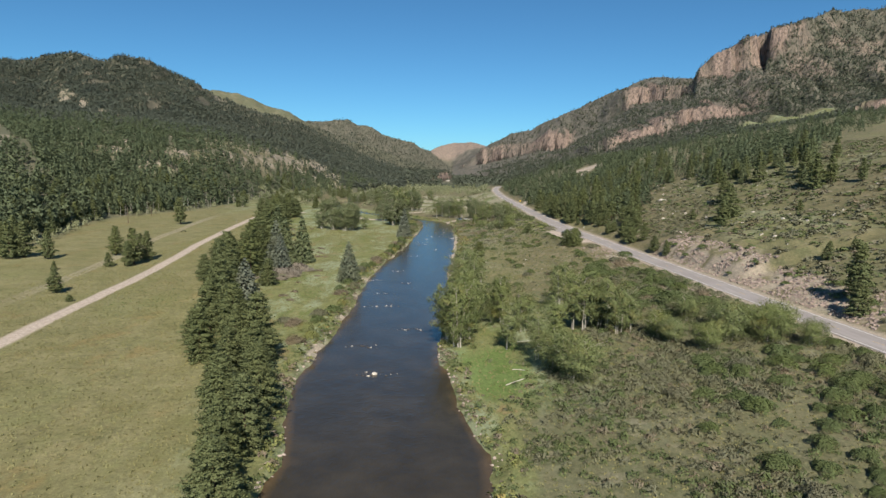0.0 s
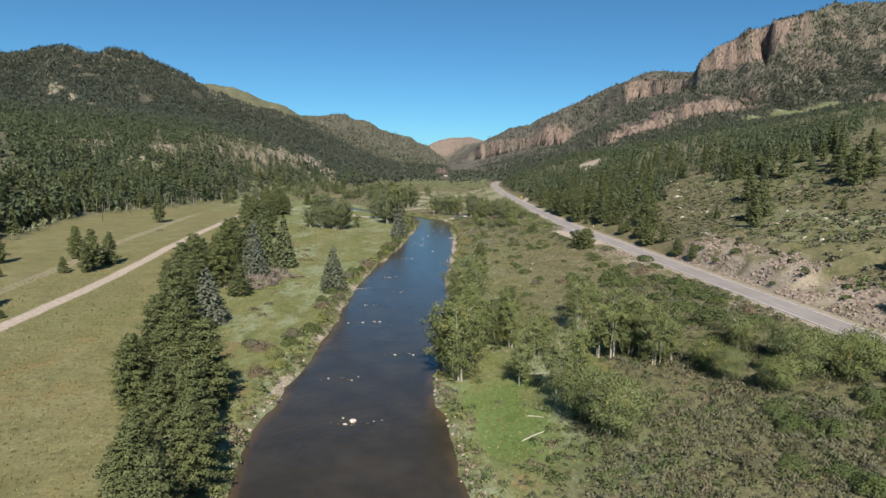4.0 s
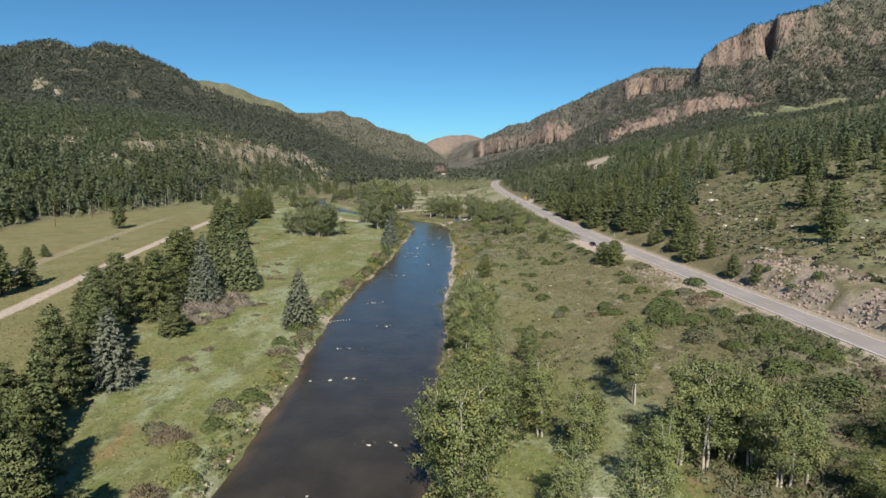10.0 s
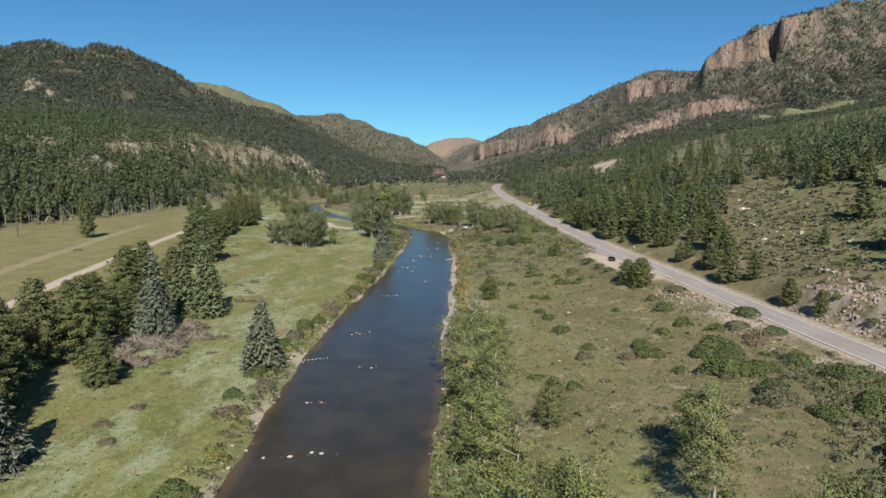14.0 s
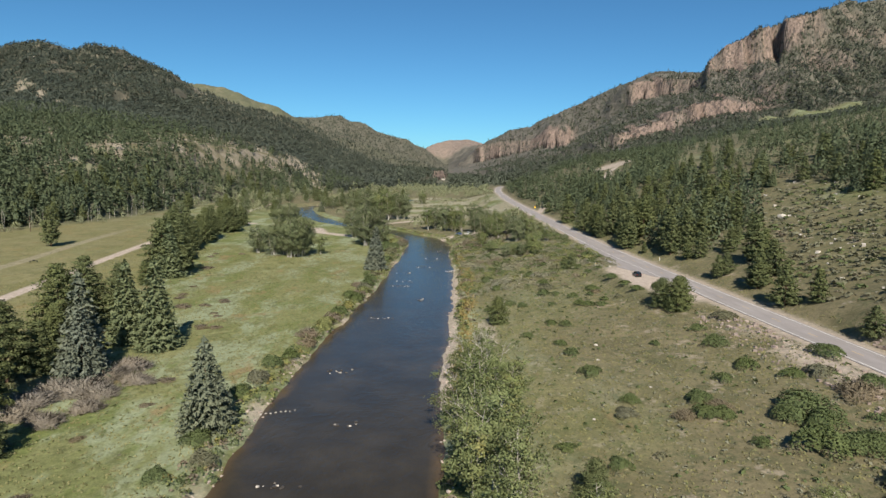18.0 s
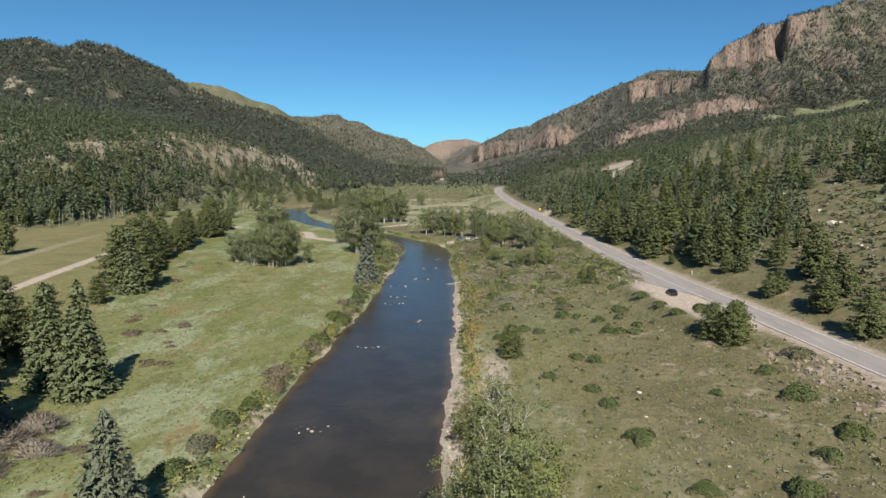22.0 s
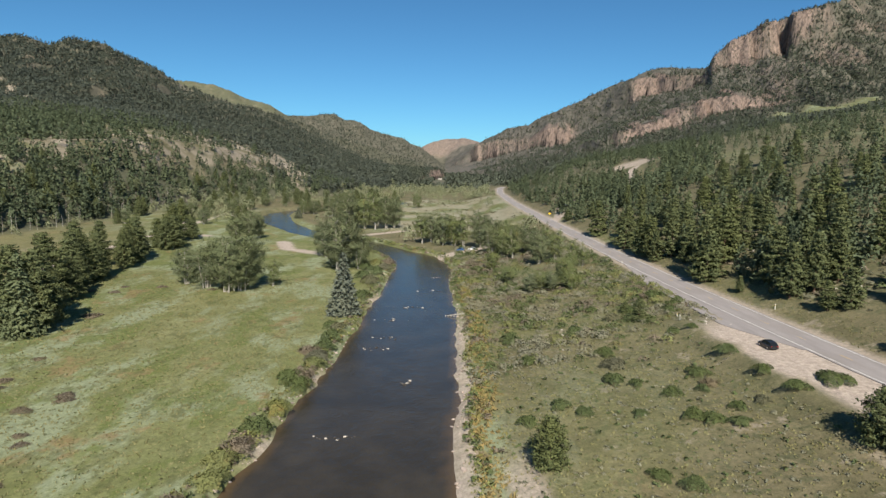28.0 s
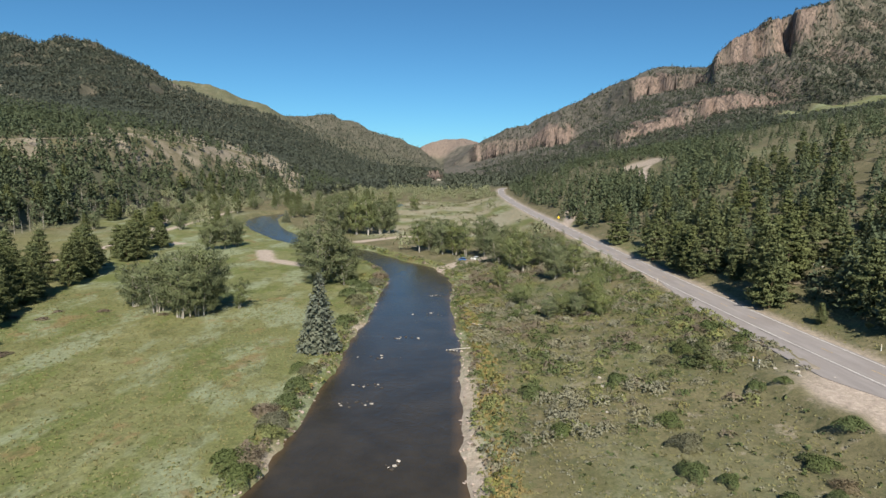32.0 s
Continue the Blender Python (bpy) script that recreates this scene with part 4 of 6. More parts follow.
def tree_kind(name, meshes):
    """A first tree of its kind, kept below ground only as data: an empty with trunk and crown."""
    top = new(name)
    top.empty_display_size = 0.5
    for part, me in zip(("trunk", "crown"), meshes):
        ob = new(part, me)
        ob.parent = top
    return top


def plant(kind, x, y, scale=1.0, wide=1.0, turn=None, sink=0.1):
    """Puts a tree of a kind on the ground: the first time the tree itself, then copies."""
    z = float(height(np.array([x]), np.array([y]))[0]) - sink
    m = pose(x, y, z, 0, 0, rng.random() * 360 if turn is None else turn) @ Matrix.Diagonal((scale * wide, scale * wide, scale, 1))
    if kind not in STOCK_USED:
        STOCK_USED.add(kind)
        kind.matrix_basis = m
        return kind
    made = copy_thing(kind, Matrix.Identity(4))
    made.matrix_basis = m
    return made


STOCK_USED = set()
PINE_KINDS = [tree_kind("pine_tree", pine_meshes(11 + k, spread=(4.0, 3.6, 4.5, 3.9)[k], low=(0.08, 0.12, 0.05, 0.03)[k], tuft=16, leaf=0.42, rounded=1.15)) for k in range(4)]
PINE_FINE = [tree_kind("pine_tree", pine_meshes(81 + k, spread=(4.5, 4.1, 4.9)[k], low=(0.08, 0.05, 0.10)[k], density=1.15, tuft=34, leaf=0.28, rounded=1.45)) for k in range(3)]
YOUNG_KINDS = [tree_kind("young_pine", pine_meshes(31 + k, tall=7.0, spread=2.9, low=0.03, density=0.9, tuft=26, leaf=0.24, rounded=1.35)) for k in range(2)]
FIR_KIND = tree_kind("fir_tree", spruce_meshes(29, spread=3.9, leaf=FIR_LEAF))
SPRUCE_KINDS = [tree_kind("spruce_tree", spruce_meshes(21 + k, spread=(5.3, 4.0)[k])) for k in range(2)]
COTTON_KINDS = [tree_kind("cottonwood_tree", cottonwood_meshes(41 + k, spread=(3.5, 2.9, 3.2, 2.5)[k], stems_n=(3, 2, 2, 2)[k], leafy=(0.90, 0.8, 0.70, 0.9)[k], low=(0.12, 0.2, 0.28, 0.10)[k])) for k in range(4)]
FULL_KINDS = [tree_kind("cottonwood_tree", cottonwood_meshes(65 + k, spread=(4.4, 3.8)[k], stems_n=4, leafy=0.85, low=0.10, leaf=GROVE_LEAF)) for k in range(2)]
BARE_KIND = tree_kind("half_bare_cottonwood", cottonwood_meshes(55, spread=3.3, stems_n=4, leafy=0.75, low=0.18, bare_top=0.8))
BUSH_KIND = tree_kind("cottonwood_sapling", cottonwood_meshes(61, tall=7.0, spread=2.8, stems_n=3, leafy=0.95, low=0.08))

# ---------------------------------------------------------------- trees, one by one: x, y, height
def plant_list(rows, kinds, full, label, category, group, fix=None):
    for k, (x, y, tall) in enumerate(rows):
        if fix:
            x = fix(x, y)
        ob = plant(kinds[k % len(kinds)], x, y, tall / full, wide=1.0 + 0.25 * (rng.random() - 0.4) + (0.25 if tall < 0.7 * full else 0))
        tagged(ob, label(tall) if callable(label) else label, category, group)


def pine_label(tall):
    return "tall dark green pine with an open tiered crown" if tall > 12 else "small bushy green pine with branches near the ground"


def off_road(x, y):
    return max(x, float(road_x(y)) + 8.5)


PINES_FIELD = [(-150, 233, 3.5), (-123, 192, 8.3), (-135, 244, 5.9), (-128, 245, 10.7), (-128, 250, 15.1), (-129, 262, 12.6), (-112, 181, 2.4), (-182, 416, 18.8), (-159, 317, 5.1), (-148, 273, 13.3), (-134, 261, 5.3)]
PINES_BANK = [(-60, 156, 13.3), (-63, 173, 16.9), (-61, 163, 9.6), (-80, 224, 18.0), (-74, 204, 12.5), (-73, 228, 18.1), (-85, 268, 18.5), (-63, 215, 9.9), (-80, 244, 15.5), (-85, 242, 14.1), (-77, 249, 10.6),
              (-88, 283, 17.6), (-82, 263, 10.2), (-80, 284, 16.2), (-97, 356, 19.9), (-104, 365, 17.8), (-124, 458, 18.5), (-136, 519, 19.0), (-102, 355, 21.0), (-99, 336, 8.2), (-111, 382, 20.5), (-120, 412, 17.8), (-131, 428, 19.0),
              (-126, 498, 15.6), (-132, 534, 12.1), (-129, 464, 17.0)]
PINES_NEAR = [(-44, 129, 12.0), (-40, 130, 15.5), (-56, 153, 10.6), (-31, 103, 12.9), (-40, 107, 9.1), (-35, 97, 11.9), (-78, 211, 16.8), (-87, 220, 9.7), (-47, 137, 15.7), (-58, 142, 8.9), (-36, 117, 12.9), (-42, 119, 10.9), (-50, 146, 14.0),
              (-29, 90, 12.0), (-30, 82, 11.0), (-27, 73, 10.0), (-52, 130, 12.2), (-66, 186, 13.0), (-119, 407, 17.9), (-132, 446, 17.6), (-125, 453, 14.9), (-128, 493, 14.6), (-127, 505, 12.3), (-70, 197, 15.0), (-68, 180, 12.0), (-120, 424, 15.5), (-103, 357, 13), (-102.5, 371, 12), (-117, 416, 13), (-121, 443, 14), (-130, 474, 13), (-134, 500, 14), (-136, 522, 13), (-134, 536, 13), (-137, 474, 12), (-124, 423, 15), (-108, 388, 13), (-112, 398, 12)]
plant_list(PINES_FIELD, PINE_KINDS[:3], 15.0, pine_label, "pine tree", "pines in the meadow")
plant_list(PINES_BANK, PINE_FINE, 15.0, pine_label, "pine tree", "pines beside the river meadow")
plant_list(PINES_NEAR, PINE_FINE, 15.0, pine_label, "pine tree", "pines beside the river meadow")
PINES_ROAD = [(64, 431, 15.1), (69, 442, 15.1), (73, 437, 14.6), (69, 426, 11.3), (78, 424, 17.2), (84, 428, 16.7), (65, 387, 14.7), (76, 392, 18.7), (84, 398, 18.1), (76, 370, 4.5), (90, 384, 13.0), (84, 368, 15.3), (90, 366, 14.9), (81, 356, 13.5),
              (60, 461, 17.5), (67, 504, 17.2), (73, 580, 7.9), (86, 414, 14.6), (94, 406, 13.6), (98, 401, 13.5), (80, 402, 14.4), (92, 356, 14.9), (98, 366, 15.3), (93, 336, 8.7), (83, 316, 6.9), (92, 318, 14.9), (84, 299, 9.2), (108, 366, 13.5), (78, 412, 6.1)]
PINES_SLOPE = [(83, 297, 8.5), (81.6, 281, 10.0), (86, 275, 8.0), (80.4, 315, 7.0), (83, 252, 6.5), (84, 241, 6.0), (82, 343, 6.9), (90.5, 303, 10.0), (85.4, 341, 9.0), (108, 249, 12.5), (117, 263, 14.4), (111, 286, 5.0), (95, 318, 9.5),
               (110, 182, 5.6), (93, 141, 8.5), (97, 148, 14.4), (118, 183, 3.2), (135, 243, 4.3), (115, 262, 11.9), (130, 298, 14.0)]
plant_list(PINES_ROAD, PINE_KINDS, 15.0, pine_label, "pine tree", "pines along the road", off_road)
plant_list(PINES_SLOPE, PINE_KINDS[1:], 15.0, pine_label, "pine tree", "pines along the road", off_road)
SPRUCES = [(-60, 183, 14.4), (-70, 251, 20.0), (-67, 246, 15.2), (-64, 217, 9.8), (-36.5, 227, 15.0), (-28, 380, 17.5), (-112, 684, 9.0)]
plant_list(SPRUCES, SPRUCE_KINDS, 15.0, "blue-green spruce with a pointed crown reaching the grass", "spruce tree", "spruces of the river meadow")
for x, y, tall in [(-63.5, 268, 20.5), (-72, 272, 19.0), (-58, 160, 14.0), (-98, 352, 20.0), (-41, 133, 14.5)]:
    tagged(plant(FIR_KIND, x, y, tall / 15.0), "dense dark green fir with a broad cone of boughs", "fir tree", "firs beside the river meadow")
for x, y, tall in [(54, 286, 7.4), (56.5, 282, 8.5), (58, 285, 7.6), (14, 292, 7.2), (45, 353, 5.3), (19, 206, 5.2), (44, 361, 3.0)]:
    tagged(plant(YOUNG_KINDS[int(x) % 2], x, y, tall / 7.0), "bushy bright green young pine in dry grass", "pine tree", "young pines on the terrace")
COTTON_BANK = [(3, 145, 16.5), (6, 152, 15.3), (0.5, 150, 14.1), (15, 163, 13.1), (12, 166, 10.5), (31, 152, 14.2), (33, 149, 14.7), (37, 151, 13.2), (40, 144, 12.4), (43, 144, 11.1), (20, 132, 11.8), (26, 117, 6.5), (19, 155, 10.9), (14, 141, 10.4),
               (31, 171, 12.4), (26, 143, 11.4), (35, 155, 12.2), (39, 149, 12.9), (42, 150, 9.9), (6, 190, 12.7), (7, 178, 12.5), (4, 186, 13.0), (9, 199, 13.6), (17, 197, 7.3), (34, 182, 11.6), (6, 160, 14.0), (2.5, 168, 11.0)]
COTTON_ROW = [(4, 205, 15.5), (7, 210, 13.8), (6, 223, 14.0), (10, 228, 11.6),  (41, 196, 4.9)]
plant_list(COTTON_BANK, COTTON_KINDS, 14.0, "green cottonwood with pale forked trunks and loose leaf clumps", "cottonwood", "cottonwoods on the river bank")
plant_list(COTTON_ROW, COTTON_KINDS[1:], 14.0, "green cottonwood with pale forked trunks and loose leaf clumps", "cottonwood", "cottonwoods on the river bank")
for x, y, tall in [(8.5, 244, 13.0), (6, 250, 12.5), (9, 178, 12.5), (7, 238, 12.0), (9, 262, 8.0), (5, 216, 13.0), (8, 234, 10.0), (4, 227, 13.5), (48, 427, 9.5)]:
    tagged(plant(BARE_KIND, x, y, tall / 14.0), "half bare grey cottonwood with thin foliage", "cottonwood", "half bare cottonwoods")
COTTON_MEADOW = [(-87, 416, 12.6), (-78, 411, 15.9), (-70, 405, 18.0), (-66, 407, 18.5), (-65, 416, 17.2), (-73, 414, 16.5), (-42, 450, 21.5), (-40, 467, 18.0), (-52, 486, 16.0), (-107, 527, 15.0), (-104, 538, 15.6), (-102, 546, 13.4), (-45, 458, 17.0), (-34, 456, 14.0)]
COTTON_BEND = [(-64, 613, 21.2), (-60, 620, 20.2), (-52, 614, 23.0), (-45, 609, 22.7), (-39, 616, 20.6), (-34, 623, 19.6), (-27, 818, 14.5), (-12, 540, 15.4), (-6, 549, 16.5), (-1, 535, 16.9), (5, 532, 16.7), (10, 526, 17.9), (18, 524, 18.6), (22, 499, 15.8), (25, 484, 13.7),
               (28, 467, 13.5), (35, 473, 12.9), (36, 446, 13.1), (43, 450, 11.5), (44, 428, 10.0), (26, 401, 6.0), (33, 399, 6.0), (18, 447, 8.6), (-70, 640, 17), (-48, 640, 18), (-90, 700, 15), (30, 500, 14), (44, 480, 11)]
plant_list(COTTON_MEADOW, FULL_KINDS, 14.0, "broad cottonwood with grey-green leaves in the meadow", "cottonwood", "cottonwoods in the meadow")
plant_list(COTTON_BEND, FULL_KINDS + COTTON_KINDS[:2], 14.0, "broad cottonwood with grey-green leaves near the bend", "cottonwood", "cottonwoods at the bend")
tagged(plant(COTTON_KINDS[3], -58, 417, 9.0 / 14.0, 1.3), "small rounded cottonwood standing alone in the grass", "cottonwood", "cottonwoods in the meadow")
for x, y, tall in [(26, 117, 7.5), (60, 130, 6.5), (66, 128, 7.0), (69, 131, 5.0), (62, 138, 5.5), (54, 126, 5.0), (49, 133, 4.6), (72, 123, 4.2), (23, 124, 7.0), (47, 138, 5), (57, 148, 5.5), (67, 140, 4.2), (30, 402, 5), (38, 396, 5), (22, 420, 5), (40, 412, 6)]:
    tagged(plant(BUSH_KIND, x, y, tall / 5.8, 1.1), "bushy green cottonwood sapling among scrub", "cottonwood", "cottonwood saplings")
tagged(plant(YOUNG_KINDS[0], -112, 181.5, 0.3, 1.3), "knee-high green pine seedling beside the track", "pine tree", "pines in the meadow")

# the edges of the woods: single pines nearest to the camera
edge_pines = 0
for k in range(4000):
    if edge_pines >= 210:
        break
    if k % 2:
        y = 250 + 330 * rng.random()
        x = toe_right(y) + 6 + 110 * rng.random() ** 1.3
        if y < 340 and x < 100:
            continue
    else:
        y = 255 + 420 * rng.random()
        d_ = y - EYE0[1]
        u_ = np.interp(d_, [p[1] for p in A0], [p[0] for p in A0])
        x = u_ * d_ - 2 - 55 * rng.random() ** 1.2
    if float(open_slope(np.array([x]), np.array([y]))[0]) > 0.45:
        continue
    tall = 8 + 8 * rng.random()
    tagged(plant(FIR_KIND if k % 5 == 1 else PINE_KINDS[k % 4], float(x), float(y), tall / 15.0), "dark green fir with a broad cone of boughs" if k % 5 == 1 else pine_label(tall), "fir tree" if k % 5 == 1 else "pine tree", "trees at the edge of the woods")
    edge_pines += 1


# the far side of the bend: pines and aspens between river and woods
bend_trees = 0
for k in range(900):
    if bend_trees >= 95:
        break
    x, y = -245 + 200 * rng.random(), 600 + 330 * rng.random()
    if float(bank_out(np.array([x]), np.array([y]))[0][0]) < 9 or abs(float(near_path(np.array([x]), np.array([y]), TRACK)[0][0])) < 6 or float(vnoise(np.array([x / 32]), np.array([y / 45]), 98)[0]) < -0.25 or (y < 680 and x > -120):
        continue
    if k % 5 < 3:
        tall = 9 + 8 * rng.random()
        tagged(plant(PINE_KINDS[k % 4], x, y, tall / 15.0), pine_label(tall), "pine tree", "trees beyond the bend")
    else:
        tall = 8 + 6 * rng.random()
        tagged(plant(FULL_KINDS[k % 2], x, y, tall / 14.0), "grey-green cottonwood at the foot of the woods", "cottonwood", "trees beyond the bend")
    bend_trees += 1


# ---------------------------------------------------------------- woods on the mountainsides
def conifer_stuff(x, y, z, tall, leaves, r):
    """Many small conifers in one mesh: needle tufts over a rounded cone, thinner to the top, and a short stem."""
    n = len(x)
    f = 0.06 + 0.92 * r.random((n, leaves)) ** 0.85
    shape = (0.20 + 0.10 * r.random(n))[:, None]
    wide = tall[:, None] * shape * np.clip(1.03 - f, 0, 1) ** 0.72 * (0.72 + 0.38 * r.random((n, leaves)))
    a = r.random((n, leaves)) * 6.28
    c = np.stack([x[:, None] + wide * np.cos(a), y[:, None] + wide * np.sin(a), z[:, None] + tall[:, None] * f], -1).reshape(-1, 3)
    size = (tall[:, None] * (1.25 if leaves < 30 else 1.15 if leaves < 100 else 1.05) / np.sqrt(leaves) * (0.7 + 0.5 * r.random((n, leaves))) * (1.15 - 0.55 * f)).ravel()
    v = tris(c, size, np.stack([0.7 * np.cos(a), 0.7 * np.sin(a), 0.05 + 0.9 * (f > 0.88)], -1).reshape(-1, 3), r, 0.6)
    return v, np.stack([np.cos(a), np.sin(a), 0.55 + 0 * a], -1).reshape(-1, 3) + r.normal(0, 0.25, (n * leaves, 3))


def scatter_woods(n, u0, u1, d0, d1, r):
    """Places evenly spread as seen across the valley, thinned where slopes are open or rocky."""
    u = u0 + (u1 - u0) * r.random(n)
    d = d0 * (d1 / d0) ** r.random(n)
    return u * d + EYE0[0], d + EYE0[1], u, d


FACE_ROWS = np.flatnonzero(way > 900)
FACE_WAY = way[FACE_ROWS]
FACE_RISE = np.maximum.accumulate((GZ[FACE_ROWS] - EYE0[2]) / FACE_WAY[:, None], axis=0)


def scatter_faces(n, u0, u1, d0, d1, r):
    """Places spread evenly over the mountain faces that look towards the valley, steep ones as densely as gentle ones."""
    cols = np.flatnonzero((across > u0) & (across < u1))
    first, last = np.searchsorted(FACE_WAY, d0), np.searchsorted(FACE_WAY, d1) - 1
    rise = FACE_RISE[first:last, cols]
    span = rise[-1] - rise[0]
    pick = r.choice(len(cols), n, p=span / span.sum())
    d = np.empty(n)
    for k in range(len(cols)):
        m = pick == k
        e = rise[0, k] + span[k] * r.random(int(m.sum()))
        d[m] = np.interp(e, rise[:, k] + 1e-9 * np.arange(last - first), FACE_WAY[first:last])
    u = across[cols][pick] + (across[1] - across[0]) * 0.12 * r.normal(size=n)
    return u * d + EYE0[0], d + EYE0[1], u, d


WOOD_LEAF = leaf_material("wood_needles", (0.037, 0.054, 0.032), (0.100, 0.128, 0.072), scale=0.02)
ASPEN_LEAF = leaf_material("aspen_leaves", (0.118, 0.142, 0.082), (0.240, 0.262, 0.164), scale=0.03)


def wood_mask(x, y, u, d):
    toe_ = np.interp(u, [p[0] for p in A0], [p[1] for p in A0])
    left = (u < 0) & (d > toe_ + 4)
    right = (u > 0) & (x > toe_right(y) + 5)
    keep = 1 - open_slope(x, y)
    e = 6.0 + 0.004 * d
    slope = np.hypot(height(x + e, y) - height(x - e, y), height(x, y + e) - height(x, y - e)) / (2 * e)
    keep = keep * np.where((u > 0.02) & (d > 1200), 1 - 0.96 * cliff_zone(x, y) * smooth(0.4, 0.75, slope), smooth(1.35, 0.9, slope))
    keep = keep * (1 - 0.45 * smooth(1300, 1700, d) * smooth(0.1, 0.5, fbm(x / 90, y / 90, 4, 71)) * (u > 0.02)) * (1 - 0.5 * smooth(3500, 4200, d))
    keep = keep * np.where((u > 0) & (d < 1350), 0.40 + 0.60 * smooth(-0.25, 0.15, vnoise(x / 26, y / 38, 96) + 0.5 * vnoise(x / 11, y / 16, 97)), 1.0)
    keep = keep * np.where((u < 0) & (d < 1100), 1.0, 0.55 + 0.6 * smooth(-0.4, 0.2, fbm(x / 70, y / 70, 3, 95)))
    return (left | right), keep


def grow_woods(name, n, span, leaves, tall, r, mat, label, extra=0.0, share=1.0, spread_=scatter_woods):
    x, y, u, d = spread_(n, *span, r)
    ok, keep = wood_mask(x, y, u, d)
    ok &= r.random(n) < keep * share
    x, y, d = x[ok], y[ok], d[ok]
    z = height(x, y) - 0.3
    t = tall * (0.55 + 0.7 * r.random(len(x))) * (1 + extra * smooth(900, 3500, d))
    return tagged(new(name, leaf_mesh(name, *conifer_stuff(x, y, z, t, leaves, r), mat, 0.35)), label, "woods", kind="stuff")


r_ = np.random.default_rng(3)
grow_woods("pine_woods", 12500, (-0.85, -0.05, 210, 1100), 66, 12.0, r_, WOOD_LEAF, "dense dark green pine woods on the lower slope")
grow_woods("pine_woods", 2300, (-1.9, -0.80, 110, 480), 60, 15.0, r_, WOOD_LEAF, "dense dark green pine woods on the lower slope")
grow_woods("pine_woods", 6400, (0.03, 0.85, 230, 1300), 150, 11.5, r_, WOOD_LEAF, "dark green pine woods with grassy gaps above the road", 0.0, 0.42)
grow_woods("pine_woods", 5000, (0.03, 0.36, 430, 1350), 60, 10.0, r_, WOOD_LEAF, "dark green pine woods with grassy gaps above the road", 0.0, 0.5)
grow_woods("mountain_woods", 22000, (-0.85, 0.02, 900, 2400), 12, 9.5, r_, HAZY_MOUNTAIN_LEAF, "distant dark green woods covering the mountainside", -0.3)
grow_woods("mountain_woods", 34000, (-0.82, 0.02, 1100, 4300), 9, 9.0, r_, HAZY_MOUNTAIN_LEAF, "distant dark green woods covering the mountainside", 0.0, 1.0, scatter_faces)
grow_woods("mountain_woods", 22000, (0.0, 0.85, 1000, 2600), 12, 9.0, r_, HAZY_MOUNTAIN_LEAF, "distant dark green woods between pale cliffs", 0.0, 0.9)
grow_woods("mountain_woods", 26000, (0.0, 0.82, 1400, 4000), 9, 9.0, r_, HAZY_MOUNTAIN_LEAF, "distant dark green woods between pale cliffs", 0.1, 0.75, scatter_faces)
# pale aspen stems along the foot of the woods
v_, f_ = [], []
for k in range(75):
    y = 380 + 420 * r_.random()
    d_ = y - EYE0[1]
    x = float(np.interp(d_, [p[1] for p in A0], [p[0] for p in A0])) * d_ + 4 - 14 * r_.random()
    z = float(height(np.array([x]), np.array([y]))[0]) - 0.3
    t_ = 7 + 5 * r_.random()
    v_.append(tube([(x, y, z), (x + r_.normal(0, 0.3), y, z + t_ * 0.6), (x + r_.normal(0, 0.5), y, z + t_)], [0.10, 0.08, 0.03], 5))
tagged(new("aspen_stems", mesh_from("aspen_stems", *join(v_), PALE_BARK)), "pale bare aspen stems along the foot of the woods", "woods", kind="stuff")

# ---------------------------------------------------------------- bushes
SHRUB_TONES = {"green": SHRUB_GREEN, "grey": SHRUB_GREY, "brown": SHRUB_BROWN, "lime": SHRUB_LIME, "dun": SHRUB_DUN}
SHRUB_SHAPES = [shrub_verts(70 + k, 3000, 0.62 + 0.1 * k, 0.038) for k in range(3)]
TWIG_SHAPES = [twig_verts(170 + k) for k in range(3)]
SHRUB_MESHES = {}
for tone, m in SHRUB_TONES.items():
    for k in range(3):
        shape_ = TWIG_SHAPES[k] if tone == "dun" else np.concatenate([TWIG_SHAPES[k][:3600], SHRUB_SHAPES[k][:1500]]) if tone == "brown" else SHRUB_SHAPES[k]
        SHRUB_MESHES[tone, k] = leaf_mesh("bush_" + tone, shape_, shape_.reshape(-1, 3, 3).mean(1) + (0, 0, 0.1), m, 0.5)
SHRUB_LABELS = {"green": "low rounded dark green bush in dry grass", "grey": "grey-green sagebrush with ragged twigs", "brown": "brownish twiggy bush with thin leaves", "lime": "yellow-green willow bush at the water's edge", "dun": "dun leafless bush"}


def bush(x, y, wide, tone, name="bush", tall=1.0, label="", group="bushes on the terrace"):
    ob = new(name, SHRUB_MESHES[tone, int(rng.integers(3))])
    ob.matrix_basis = pose(x, y, float(height(np.array([x]), np.array([y]))[0]) - 0.05, 0, 0, rng.random() * 360) @ Matrix.Diagonal((wide * 1.1, wide * (0.8 + 0.4 * rng.random()), wide * tall, 1))
    return tagged(ob, label or SHRUB_LABELS[tone], "bush", group)


